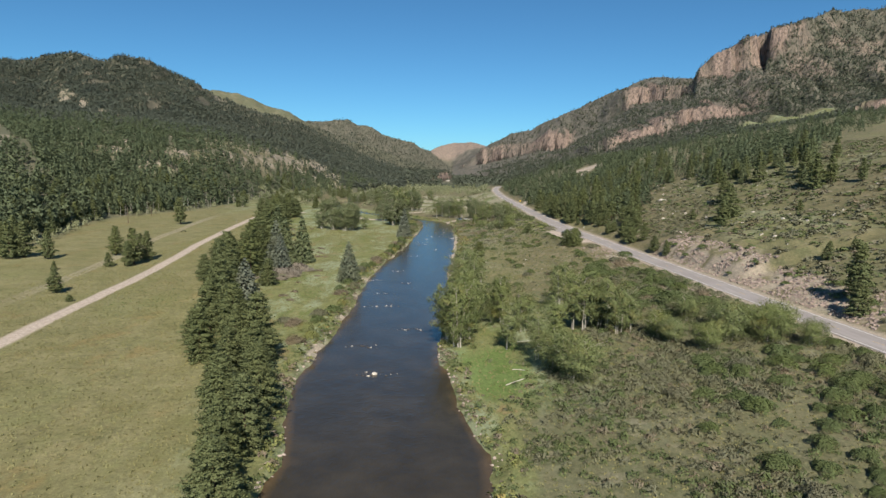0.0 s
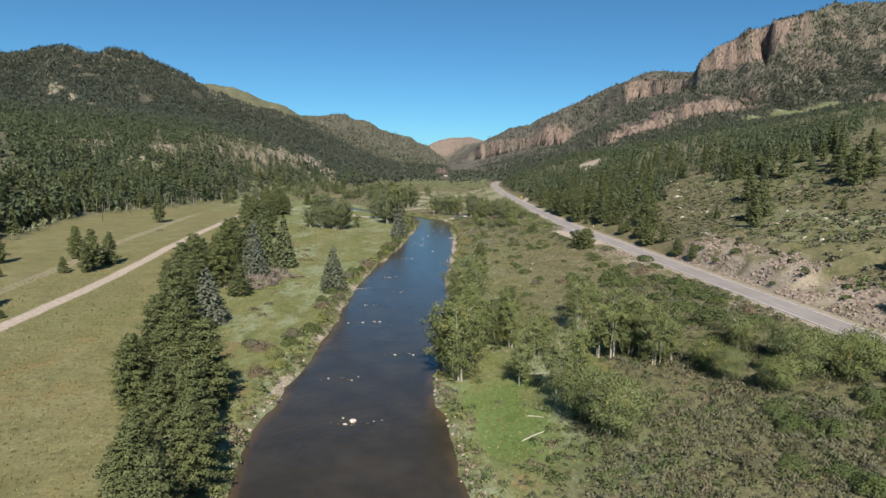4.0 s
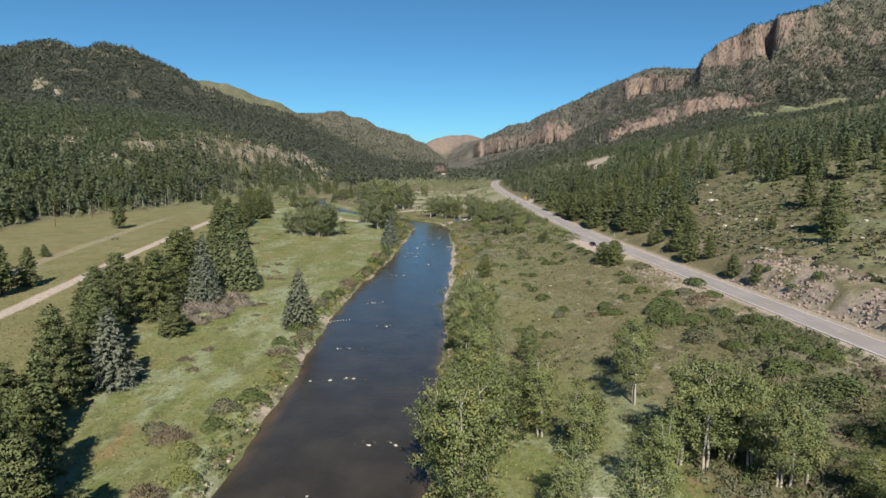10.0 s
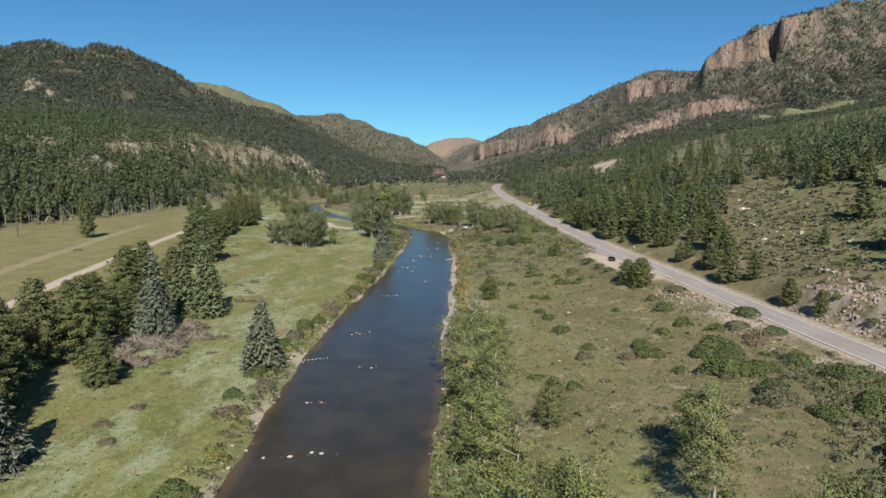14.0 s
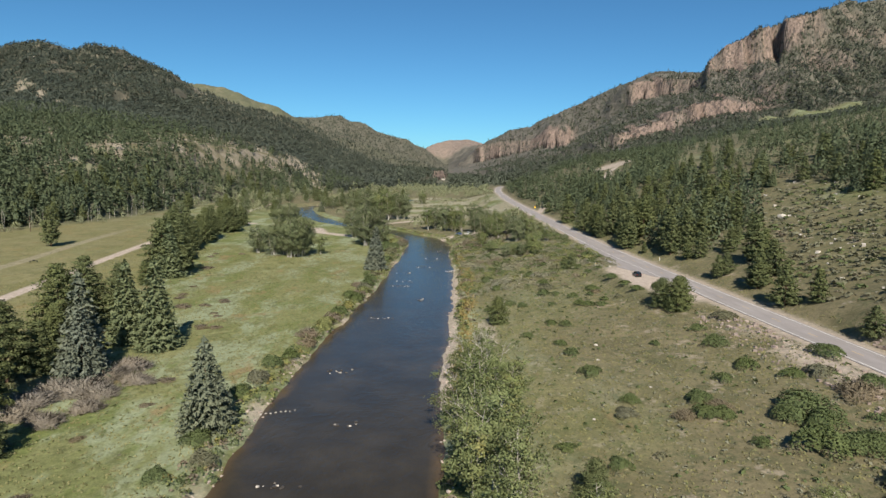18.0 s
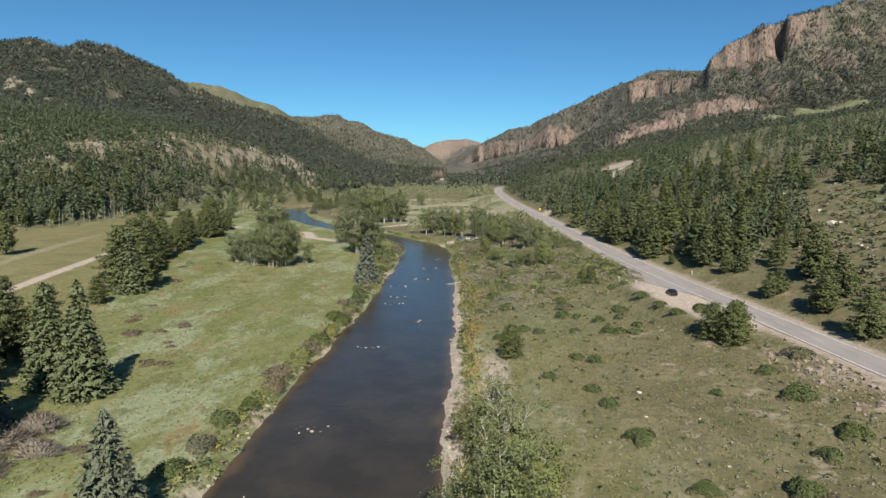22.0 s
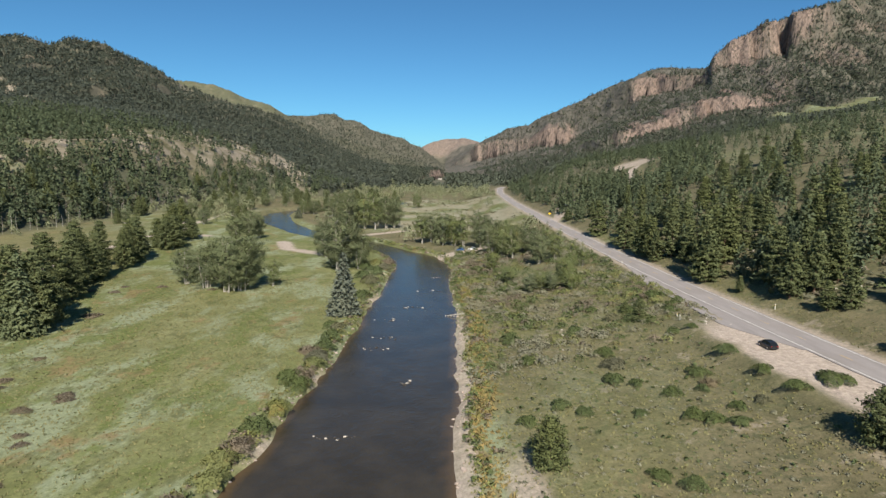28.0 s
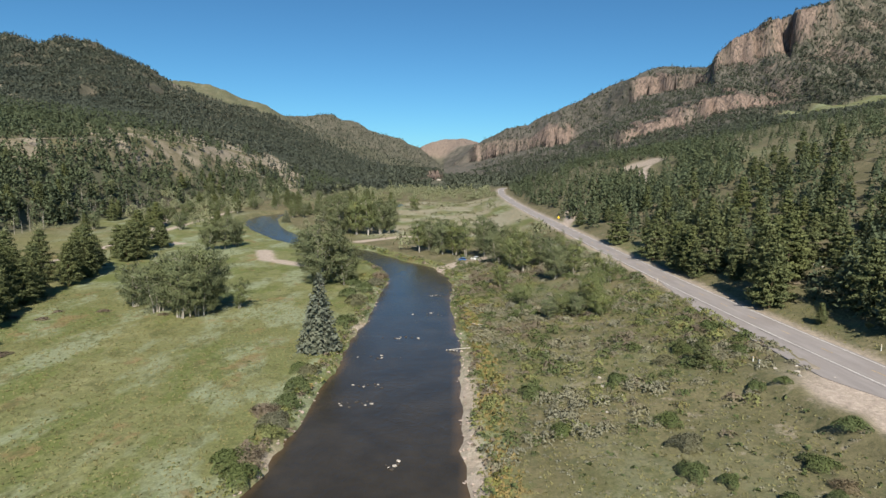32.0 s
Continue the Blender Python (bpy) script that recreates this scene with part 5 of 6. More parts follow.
TERRACE_A = [(27, 261, 3.4), (28, 248, 4.4), (31, 233, 3.3), (29, 228, 3.8), (41, 230, 4.5), (37, 225, 3.7), (42, 224, 4.7), (18, 219, 3.0), (53, 222, 7.5), (49, 211, 7.4), (53, 210, 6.0), (54, 255, 5.2), (55, 266, 3.7), (48, 237, 3.6), (63, 271, 5.4), (43, 214, 2.9),
             (54, 242, 4.5), (30, 283, 3.3), (27, 286, 3.3), (44, 260, 2.5), (32, 333, 4.3), (44, 317, 4.2), (20, 277, 3.0), (63, 225, 7.3), (67, 228, 5.0), (63, 235, 4.8), (53, 201, 5.6), (56, 210, 5.4)]
TERRACE_B = [(13, 306, 3.6), (19, 311, 4.0), (22, 307, 3.3), (32, 326, 4.8), (33, 316, 3.1), (44, 312, 2.9), (51, 322, 4.4), (48, 340, 3.8), (53, 356, 3.9), (54, 372, 4.2), (37, 301, 4.2), (39, 299, 3.6), (44, 302, 2.9), (42, 297, 3.4), (48, 303, 2.6), (42, 310, 2.6),
             (51, 338, 2.8), (52, 311, 3.8), (53, 303, 3.9), (30, 304, 2.4), (17, 335, 4.4), (30, 352, 4.6), (15, 351, 5.0), (52, 372, 3.7), (45, 361, 3.8), (40, 357, 4.2)]
TERRACE_C = [(24, 213, 3.4), (56, 191, 5.0), (53, 217, 5.9), (52, 197, 6.1), (50, 220, 5.0), (43, 227, 3.8), (40, 225, 3.9), (59, 236, 4.2), (69, 243, 6.2), (63, 192, 6.0), (66, 186, 5.5), (67, 180, 5.6), (58, 177, 8.0), (60, 165, 8.8), (61, 160, 7.0), (59, 152, 6.5),
             (55, 153, 4.5), (67, 161, 6.2), (26, 268, 3.2), (30, 319, 4.0), (37, 310, 3.6), (66, 204, 6.0), (63, 212, 5.0), (70, 170, 5.0)]
for rows in (TERRACE_A, TERRACE_B, TERRACE_C):
    for k, (x, y, w) in enumerate(rows):
        bush(x, y, w, "grey" if k % 11 == 3 else "brown" if k % 9 == 5 else "green", tall=0.62)
bush(60, 305, 6.0, "green", tall=0.5, label="bright green bush beside the gravel pull-out")
for x, y, w in [(66, 101, 5.5), (69, 103, 5.0), (62, 98, 4.6), (70, 97, 5.2), (56, 89, 4.0), (52, 84, 4.4), (60, 92, 5.0), (64, 91, 4.6), (55, 80, 4.2), (49, 78, 3.6), (66, 108, 4.8), (58, 106, 5.0), (50, 98, 4.6), (54, 112, 5.2), (44, 104, 4.0), (62, 114, 5.4), (70, 112, 4.4), (40, 92, 3.4)]:
    bush(x, y, w, "green", tall=0.6, label="low dark green bush in thick scrub", group="bushes in the near scrub")
for k in range(44):
    bush(40 + 40 * rng.random(), 60 + 62 * rng.random(), 2.6 + 2.8 * rng.random(), "green" if k % 4 else "grey", tall=0.62, label="low dark green bush in thick scrub" if k % 4 else "grey-green sagebrush in thick scrub", group="bushes in the near scrub")
for k in range(22):
    y = 132 + 5.6 * k + 3 * rng.random()
    bush(float(toe_right(y)) + 2 + 13 * rng.random(), y, 1.8 + 2.0 * rng.random(), "green" if k % 3 else "grey", tall=0.6, label="low green bush among broken rock" if k % 3 else "grey-green sagebrush among broken rock", group="bushes on the road cut")
MEADOW_BUSH = [(-74, 306, 6.0), (-69, 309, 4.4), (-65, 314, 4.0), (-80, 317, 3.6), (-81, 322, 3.6), (-61, 297, 3.2), (-61, 286, 3.6), (-57, 285, 3.6), (-110, 400, 4.8), (-102, 400, 4.4), (-83, 335, 3.2), (-75, 306, 4.0), (-80, 318, 3.7), (-66, 316, 3.8), (-63, 300, 3.0),
               (-60, 284, 3.8), (-52, 247, 4.2), (-50, 235, 3.0), (-103, 408, 3.5), (-112, 394, 6.0), (-92, 370, 6.0), (-92, 410, 4.2), (-75, 408, 3.5), (-54, 222, 3.0), (-51, 205, 3.6), (-49, 192, 3.6), (-53, 198, 4.0)]
for x, y, w in MEADOW_BUSH:
    bush(x, y, 0.8 * w, "brown", tall=0.36, label="low brown-grey bush spread in the green meadow", group="bushes in the meadow")
WILLOWS = [(-36, 222, 4.8), (-35, 203, 4.6), (-32, 188, 4.2), (-33, 178, 5.0), (-36, 173, 5.0), (-35, 166, 4.4), (-40, 162, 5.0), (-36, 157, 4.6), (-36, 241, 4.6), (-43, 164, 4.2), (-35, 257, 4.9), (-33, 281, 5.0), (-31, 293, 5.2), (-30, 327, 5.5), (-35, 248, 4.6), (-33, 264, 4.6),
           (-31.5, 274, 4.8), (-30.5, 288, 5.0), (-29, 304, 5.2), (-33, 216, 4.4), (-37, 211, 4.0), (-30, 298, 4.8), (-28, 312, 5.0), (-27, 323, 5.0), (-27, 340, 5.2), (-27, 356, 5.6)]
WILLOWS_UP = [(-28, 329, 4.6), (-27, 336, 4.8), (-27, 348, 5.0), (-27, 364, 5.0), (-29, 366, 4.6), (-30, 345, 4.6), (-26, 388, 4.6), (-26, 403, 5.4), (-26, 425, 6.4), (-26, 444, 6.6), (-24, 470, 6.6), (-28, 462, 7.0), (-32, 456, 6.6), (-24, 456, 6.0), (-30, 436, 6.0), (-36, 146, 4.5), (-33, 150, 4.0)]
for k, (x, y, w) in enumerate(WILLOWS + WILLOWS_UP):
    tone = ("green", "brown", "lime", "green", "grey")[k % 5]
    bush(x, y, w, tone, "willow_bush", 0.72, "" if tone == "lime" else "leafy " + {"green": "green", "brown": "bare-twigged brown", "grey": "grey-green"}[tone] + " willow bush on the river bank", "willows on the river bank")
for x, y, w in [(-69, 234, 6.6), (-68, 240, 6.8), (-64, 241, 6.8), (-64, 248, 7.0), (-62, 254, 6.6), (-62, 227, 5.4), (-60, 239, 5.2), (-68, 228, 6.4), (-57, 246, 5.6), (-59, 233, 5.2)]:
    bush(x, y, 1.15 * w, "dun", "leafless_bush", 0.6, "tangled grey-brown leafless bush beside the spruces", "leafless bushes")


def shrub_stuff(name, x, y, wide, tall, mat, label, leaves=26, seed=0, sink=0.05, thin=1.0):
    """Countless small bushes in one mesh."""
    r = np.random.default_rng(seed + 500)
    base = [shrub_verts(seed + 90 + k, leaves, 0.7, 0.42 if leaves < 12 else 1.32 / leaves ** 0.5 if leaves < 30 else 1.0 / leaves ** 0.5, thin, 0.5 if thin == 1 else 1.0) for k in range(5)]
    z = height(x, y) - sink
    pick, turn = r.integers(0, 5, len(x)), r.random(len(x)) * 6.28
    vs, ns = [], []
    for k in range(5):
        m = pick == k
        if not m.any():
            continue
        c, s = np.cos(turn[m])[:, None], np.sin(turn[m])[:, None]
        b, bn = face_out(base[k], base[k].reshape(-1, 3, 3).mean(1) + (0, 0, 0.1), 0.5)
        b, bn = b[None], bn[None]
        ns.append(np.stack([bn[..., 0] * c - bn[..., 1] * s, bn[..., 0] * s + bn[..., 1] * c, np.broadcast_to(bn[..., 2], (int(m.sum()), bn.shape[1]))], -1).reshape(-1, 3))
        vx, vy = b[..., 0] * c - b[..., 1] * s, b[..., 0] * s + b[..., 1] * c
        w = wide[m][:, None]
        vs.append(np.stack([x[m][:, None] + vx * w, y[m][:, None] + vy * w, z[m][:, None] + b[..., 2] * w * tall], -1).reshape(-1, 3))
    v = np.concatenate(vs)
    return tagged(new(name, mesh_from(name, v, tri_faces(v), mat, normals=np.concatenate(ns))), label, "bushes", kind="stuff")


def spread(n, x0, x1, y0, y1, keep, seed):
    r = np.random.default_rng(seed)
    x, y = x0 + (x1 - x0) * r.random(n), y0 + (y1 - y0) * r.random(n)
    ok = r.random(n) < keep(x, y)
    return x[ok], y[ok], r.random(ok.sum())


def off_water(x, y, near=1.0):
    return (bank_out(x, y)[0] > near) * (np.abs(x - road_x(y)) > 6.5)


def lot_free(x, y):
    rx_ = x - road_x(y)
    return 1 - ((rx_ > -19) & (rx_ < 0) & (y > 282) & (y < 352))


def scrub(x, y):
    """The scrub between river and road at the near end."""
    return smooth(-40, 0, y) * off_water(x, y, 2.5) * (0.06 + 0.94 * smooth(9, 16, x - np.clip(0.55 * (y - 110), 0, 45) + 3 * vnoise(x / 6, y / 6, 309))) * (x > 2) * smooth(228, 195, y + 14 * vnoise(x / 12, y / 12, 301)) * (0.35 + 0.65 * smooth(-0.5, 0.3, vnoise(x / 9, y / 9, 302)))


def upper_scrub(x, y):
    return off_water(x, y, 3.5) * (x > 5) * (x < road_x(y) - 8) * smooth(318, 345, y - 0.55 * (x - 20) + 14 * vnoise(x / 12, y / 12, 303)) * smooth(560, 470, y)


def bank_strip(x, y):
    o, s = bank_out(x, y)
    o = o - 1.2 * (s > 0) * (y > 240) * (y < 400)
    return (o > 0.25) * smooth(5.5, 2.2, o) * np.where(s > 0, 0.9, 1.0)


def slope_scrub(x, y):
    over_ = x - toe_right(y)
    return smooth(80, 135, y) * smooth(4, 18, over_) * smooth(430, 380, y) * (0.3 + 0.7 * smooth(-0.5, 0.2, vnoise(x / 16, y / 16, 304))) * np.where((y < 215) & (x > 150), 0.35, 1.0)


def dry_terrace(x, y):
    return off_water(x, y, 5) * lot_free(x, y) * (x > 8) * (x < road_x(y) - 6)


for seed, mat, share, label in ((1, SHRUB_GREY, 0.60, "grey-green sagebrush covering the ground"), (2, SHRUB_GREEN, 0.32, "dark green scrub covering the ground"), (3, SHRUB_BROWN, 0.06, "brownish twiggy scrub covering the ground")):
    x, y, r1 = spread(30000, 3, 84, -40, 240, lambda x, y: scrub(x, y) * share * (1 + (seed == 2) * smooth(40, 60, x) * smooth(135, 105, y)) * (0.25 + 1.5 * smooth(-0.35, 0.45, vnoise(x / 13, y / 13, 330 + seed))), 400 + seed)
    shrub_stuff("scrub", x, y, 0.8 + 1.9 * r1 ** 2, 0.66, mat, label, 54, seed, thin=0.22)
    x, y, r1 = spread(29000, 78, 300, 80, 440, lambda x, y: slope_scrub(x, y) * share * 0.6, 440 + seed)
    shrub_stuff("slope_scrub", x, y, 1.1 + 2.4 * r1 ** 2, 0.6, mat, label.replace("ground", "dry slope"), 24, seed + 9)
for seed, mat, share, label in ((1, SHRUB_SILVER, 0.34, "pale grey-green sagebrush above the river"), (2, SHRUB_GREEN, 0.22, "dark green scrub above the river"), (3, SHRUB_BROWN, 0.16, "rusty twiggy scrub above the river"), (4, SHRUB_LIME, 0.26, "light green leafy scrub above the river")):
    x, y, r1 = spread(7500, 5, 62, 310, 560, lambda x, y: upper_scrub(x, y) * share * 0.8 * (0.1 + 1.8 * smooth(-0.2, 0.45, vnoise(x / 9, y / 12, 340 + seed))), 420 + seed)
    shrub_stuff("scrub", x, y, 1.1 + 3.4 * r1 ** 3, 0.68, mat, label, 120, seed + 5, thin=0.7)
for seed, mat, share, label in ((1, SHRUB_LIME, 0.4, "yellow-green willow leaves along the water"), (2, SHRUB_GREEN, 0.35, "green willow thicket along the water"), (3, SHRUB_BROWN, 0.25, "brownish willow twigs along the water")):
    x, y, r1 = spread(30000, -50, 22, 40, 560, lambda x, y: bank_strip(x, y) * share, 460 + seed)
    shrub_stuff("bank_willows", x, y, 0.7 + 1.7 * r1 ** 2, 0.85, mat, label, 40, seed + 20)
x, y, r1 = spread(16000, -4, 26, 236, 430, lambda x, y: (bank_out(x, y)[1] > 0) * smooth(2.4, 3.2, bank_out(x, y)[0]) * smooth(8.0, 5.0, bank_out(x, y)[0]) * (0.4 + 0.6 * smooth(-0.3, 0.2, vnoise(x / 5, y / 9, 350))), 478)
shrub_stuff("bank_grass", x, y, 0.5 + 0.7 * r1 ** 2, 0.9, SHRUB_OCHRE, "ochre and yellow-green tall grass behind the gravel edge", 16, 36, thin=0.4)
# small sage and weeds over the dry ground and the meadow
x, y, r1 = spread(6500, 6, 80, 190, 420, dry_terrace, 480)
shrub_stuff("small_sage", x, y, 0.3 + 0.65 * r1 ** 2, 0.7, SHRUB_SILVER, "small grey sage tufts in dry grass", 18, 31)
x, y, r1 = spread(1900, 6, 80, 190, 420, dry_terrace, 481)
shrub_stuff("small_sage", x, y, 0.35 + 0.8 * r1 ** 2, 0.8, SHRUB_GREEN, "small green weeds in dry grass", 15, 32)
x, y, r1 = spread(4200, -235, -36, 60, 560, lambda x, y: off_water(x, y, 5) * (0.25 + 0.75 * smooth(0.0, 0.4, vnoise(x / 22, y / 22, 305))) * (np.abs(near_path(x, y, TRACK)[0]) > 3), 482)
shrub_stuff("meadow_sage", x, y, 0.25 + 0.5 * r1 ** 2, 0.5, SHRUB_GREY, "small grey sage tufts in the meadow", 14, 33)
x, y, r1 = spread(5200, -120, -36, 160, 520, lambda x, y: off_water(x, y, 5) * smooth(-0.1, 0.3, vnoise(x / 14, y / 20, 306)), 483)
shrub_stuff("meadow_weeds", x, y, 0.25 + 0.55 * r1, 0.45, SHRUB_GREEN, "darker green weeds in the meadow", 14, 34)
# grass in tufts where the ground is seen closest
x, y, r1 = spread(62000, -140, 84, 60, 430, lambda x, y: off_water(x, y, 1.5) * lot_free(x, y) * (np.abs(near_path(x, y, TRACK)[0]) > 2.4), 484)
r9 = np.random.default_rng(12)
tufts = tris(np.repeat(np.stack([x, y, height(x, y) + 0.12], -1), 3, 0) + r9.normal(0, 0.14, (3 * len(x), 3)) * (1, 1, 0.2), 0.26, np.array([0, 0, 0.9]), r9)
tagged(new("grass", mesh_from("grass", tufts, tri_faces(tufts), GRASS_LEAF, flat=True)), "sunlit dry and green grass tufts", "grass", kind="stuff")


# woods of the far valley floor, beyond the bend
def valley_woods(x, y):
    o = bank_out(x, y)[0]
    keep = (o > 4) * (np.abs(x - road_x(y)) > 10) * (0.15 + 0.85 * smooth(-0.1, 0.4, vnoise(x / 40, y / 60, 307)))
    meadow = smooth(62, 46, np.abs(x - 6)) * smooth(585, 620, y) * smooth(1000, 940, y)
    field = ((x < -90) & (y < 620)) | ((x < -70) & (y < 770) & (hash2(np.floor(x * 7), np.floor(y * 7), 3) < 0.85))
    return keep * (1 - 0.97 * meadow) * (1 - field) * (0.25 + 0.75 * smooth(560, 720, y)) * (x < road_x(y) - 9)


x, y, r1 = spread(5600, -330, 70, 520, 1500, valley_woods, 486)
toe_ = np.interp(np.clip(x / (y - EYE0[1]), -2, 0), [p[0] for p in A0], [p[1] for p in A0])
ok = (x > 0) | (y - EYE0[1] < toe_ + 30)
shrub_stuff("valley_woods", x[ok], y[ok], 5 + 6 * r1[ok], 1.4, ASPEN_LEAF, "grey-green cottonwood groves on the far valley floor", 200, 41)
x, y, r1 = spread(1400, -60, 66, 580, 1000, lambda x, y: (np.abs(x - road_x(y)) > 9) * (bank_out(x, y)[0] > 4) * smooth(-0.1, 0.4, vnoise(x / 18, y / 30, 308)), 489)
shrub_stuff("glade_shrubs", x, y, 1.2 + 3.0 * r1 ** 3, 0.8, SHRUB_GREY, "grey-green shrubs scattered over the far meadow", 60, 44)
x, y, r1 = spread(1700, -160, 160, 1300, 2600, lambda x, y: 0.9 - 0.88 * smooth(26, 14, np.abs(x + 0.012 * y - 8)) * (y > 1450), 487)
shrub_stuff("valley_woods", x, y, 6 + 7 * r1, 1.3, HAZY_MOUNTAIN_LEAF, "dark woods on the far valley floor", 22, 42)
x, y, r1 = spread(900, -260, -120, 250, 900, lambda x, y: smooth(22, 6, np.abs((y - EYE0[1]) - np.interp(x / (y - EYE0[1]), [p[0] for p in A0], [p[1] for p in A0]))), 488)
shrub_stuff("aspen_edge", x, y, 3.0 + 2.5 * r1, 1.6, ASPEN_LEAF, "pale green aspens along the foot of the woods", 130, 43)

# ---------------------------------------------------------------- stones and driftwood
STONE_DULL = plain("bank_stone", (0.38, 0.315, 0.272), 0.9, 0.2, vary=0.35, scale=1.0)
STONE_PALE, STONE_PINK, STONE_WET = plain("pale_stone", (0.46, 0.42, 0.37), 0.85, 0.2, vary=0.25), plain("pink_stone", (0.290, 0.232, 0.202), 0.9, 0.2, vary=0.45, scale=0.9), plain("wet_stone", (0.060, 0.050, 0.040), 0.35, 0.5, vary=0.3)
DRIFTWOOD = bark_material("driftwood", (0.30, 0.27, 0.23), (0.56, 0.52, 0.46))


def stone_verts(seed, rough=0.25):
    """A broken stone, about one unit across: a rounded block with flat chips."""
    r = np.random.default_rng(seed)
    bm = bmesh.new()
    bmesh.ops.create_icosphere(bm, subdivisions=1, radius=0.5)
    for v in bm.verts:
        v.co *= 1 + rough * (2 * r.random() - 1)
        v.co.z *= 0.7
    v = np.array([p.co[:] for p in bm.verts])
    f = np.array([[q.index for q in p.verts] for p in bm.faces])
    bm.free()
    return v, f


def block_verts(seed):
    """An angular broken block."""
    r = np.random.default_rng(seed + 40)
    v = np.array([(a, b, c) for a in (-1, 1) for b in (-1, 1) for c in (-1, 1)], float)
    v = v * (0.42, 0.36, 0.30) + r.normal(0, 0.11, (8, 3))
    f = np.array([(0, 1, 3), (0, 3, 2), (4, 6, 7), (4, 7, 5), (0, 4, 5), (0, 5, 1), (2, 3, 7), (2, 7, 6), (0, 2, 6), (0, 6, 4), (1, 5, 7), (1, 7, 3)])
    return v, f


STONES = [stone_verts(k, 0.28) for k in range(5)]
BLOCKS = [block_verts(k) for k in range(5)]
STONE_MESH = {(m.name, k): mesh_from("stone", *STONES[k], m, flat=True) for m in (STONE_PALE, STONE_PINK, STONE_WET) for k in range(5)}


def stone(x, y, size, mat, z=None, label="", group="", flat=1.0):
    ob = new("stone", STONE_MESH[mat.name, int(rng.integers(5))])
    zz = float(height(np.array([x]), np.array([y]))[0]) + 0.12 * size if z is None else z
    ob.matrix_basis = pose(x, y, zz, 0, 0, rng.random() * 360) @ Matrix.Diagonal((size, size * (0.7 + 0.5 * rng.random()), size * flat, 1))
    return tagged(ob, label, "stone", group)


def stone_stuff(name, x, y, size, mat, label, z=None, seed=0, shapes=None):
    r = np.random.default_rng(seed + 800)
    vs, fs, n = [], [], 0
    zz = height(x, y) if z is None else z + 0 * x
    pick, turn = r.integers(0, 5, len(x)), r.random(len(x)) * 6.28
    for k in range(5):
        m = pick == k
        b, f = (shapes or STONES)[k]
        c, s = np.cos(turn[m])[:, None], np.sin(turn[m])[:, None]
        w = size[m][:, None]
        v = np.stack([x[m][:, None] + (b[:, 0] * c - b[:, 1] * s) * w, y[m][:, None] + (b[:, 0] * s + b[:, 1] * c) * w, zz[m][:, None] + (b[:, 2] + 0.12) * w], -1)
        fs.append((np.arange(m.sum())[:, None, None] * len(b) + f[None]).reshape(-1, 3) + n)
        vs.append(v.reshape(-1, 3))
        n += v.shape[0] * v.shape[1]
    return tagged(new(name, mesh_from(name, np.concatenate(vs), np.concatenate(fs), mat, flat=True)), label, "stones", kind="stuff")


# stones that break the water
for x, y, n in ((-14.5, 127.9, 6), (-9.8, 164.8, 5), (-20.5, 192, 5), (-21.8, 259, 6), (-16, 352, 5), (-15, 362, 4), (-11, 395, 5), (-14.3, 379, 4), (-3.6, 446, 3), (-22, 212, 5), (-17, 305, 4), (-7, 330, 4), (-15, 232, 4), (-20, 148, 3), (-5, 420, 3)):
    for k in range(n + 5):
        dx, dy = rng.normal(0, 2.0), rng.normal(0, 0.7)
        stone(x + dx, y + dy, 0.30 + 0.5 * rng.random(), STONE_PALE if k % 3 == 0 else STONE_WET, 0.02, "pale stone breaking the river's surface" if k % 3 == 0 else "dark wet stone in the river", "stones in the river", 0.6)
stone(-14.6, 127.9, 1.3, STONE_PALE, 0.15, "large white stone breaking the river's surface", "stones in the river", 0.8)
for k in range(9):
    stone(-31.5 + 0.75 * k, 235.5 + 0.3 * k + rng.normal(0, 0.2), 0.5 - 0.02 * k, STONE_PALE, 0.08, "pale stone in a row reaching into the river", "stones in the river", 0.7)
for k in range(7):
    stone(5.0 - 0.8 * k, 383.8 + 0.25 * k + rng.normal(0, 0.2), 0.6, STONE_PALE, 0.06, "pale stone in a row reaching into the river", "stones in the river", 0.7)
# stones on the terrace and beside the pull-out
for x, y, s in ((56, 343, 1.5), (55.2, 341, 1.3), (54, 346, 1.1), (57.5, 346, 1.0), (27, 351, 1.5), (27.5, 355, 1.2), (32.9, 264.8, 1.6), (120, 356, 3.2), (97, 330, 1.6), (112, 330, 2.2), (104, 345, 1.5), (31, 255, 1.0), (38, 252, 0.8), (36, 238, 0.8), (24, 228, 0.9), (60, 340, 0.9), (25, 340, 1.0), (29, 346, 0.8)):
    stone(x, y, 0.6 * s if s < 3 else s, STONE_PALE, label="pale weathered stone lying in dry grass", group="stones on the dry ground", flat=0.8)
# broken rock of the road cut and of the banks
r_ = np.random.default_rng(19)
y = 128 + 125 * r_.random(14000)
x = toe_right(y) + 0.3 + 14 * r_.random(14000) ** 1.2
ok = vnoise(x / 5, y / 5, 310) + 0.5 * vnoise(x / 2, y / 2, 311) > -0.35
stone_stuff("road_cut_rubble", x[ok], y[ok], 0.10 + 0.85 * r_.random(ok.sum()) ** 8, STONE_PINK, "broken pink rock and rubble of the road cut", seed=1, shapes=BLOCKS)
y = 165 + 110 * r_.random(900)
x = road_x(y) - 6.4 - 10 * r_.random(900) ** 1.3
ok = vnoise(x / 4, y / 7, 312) + 0.6 * r_.random(900) > 0.35
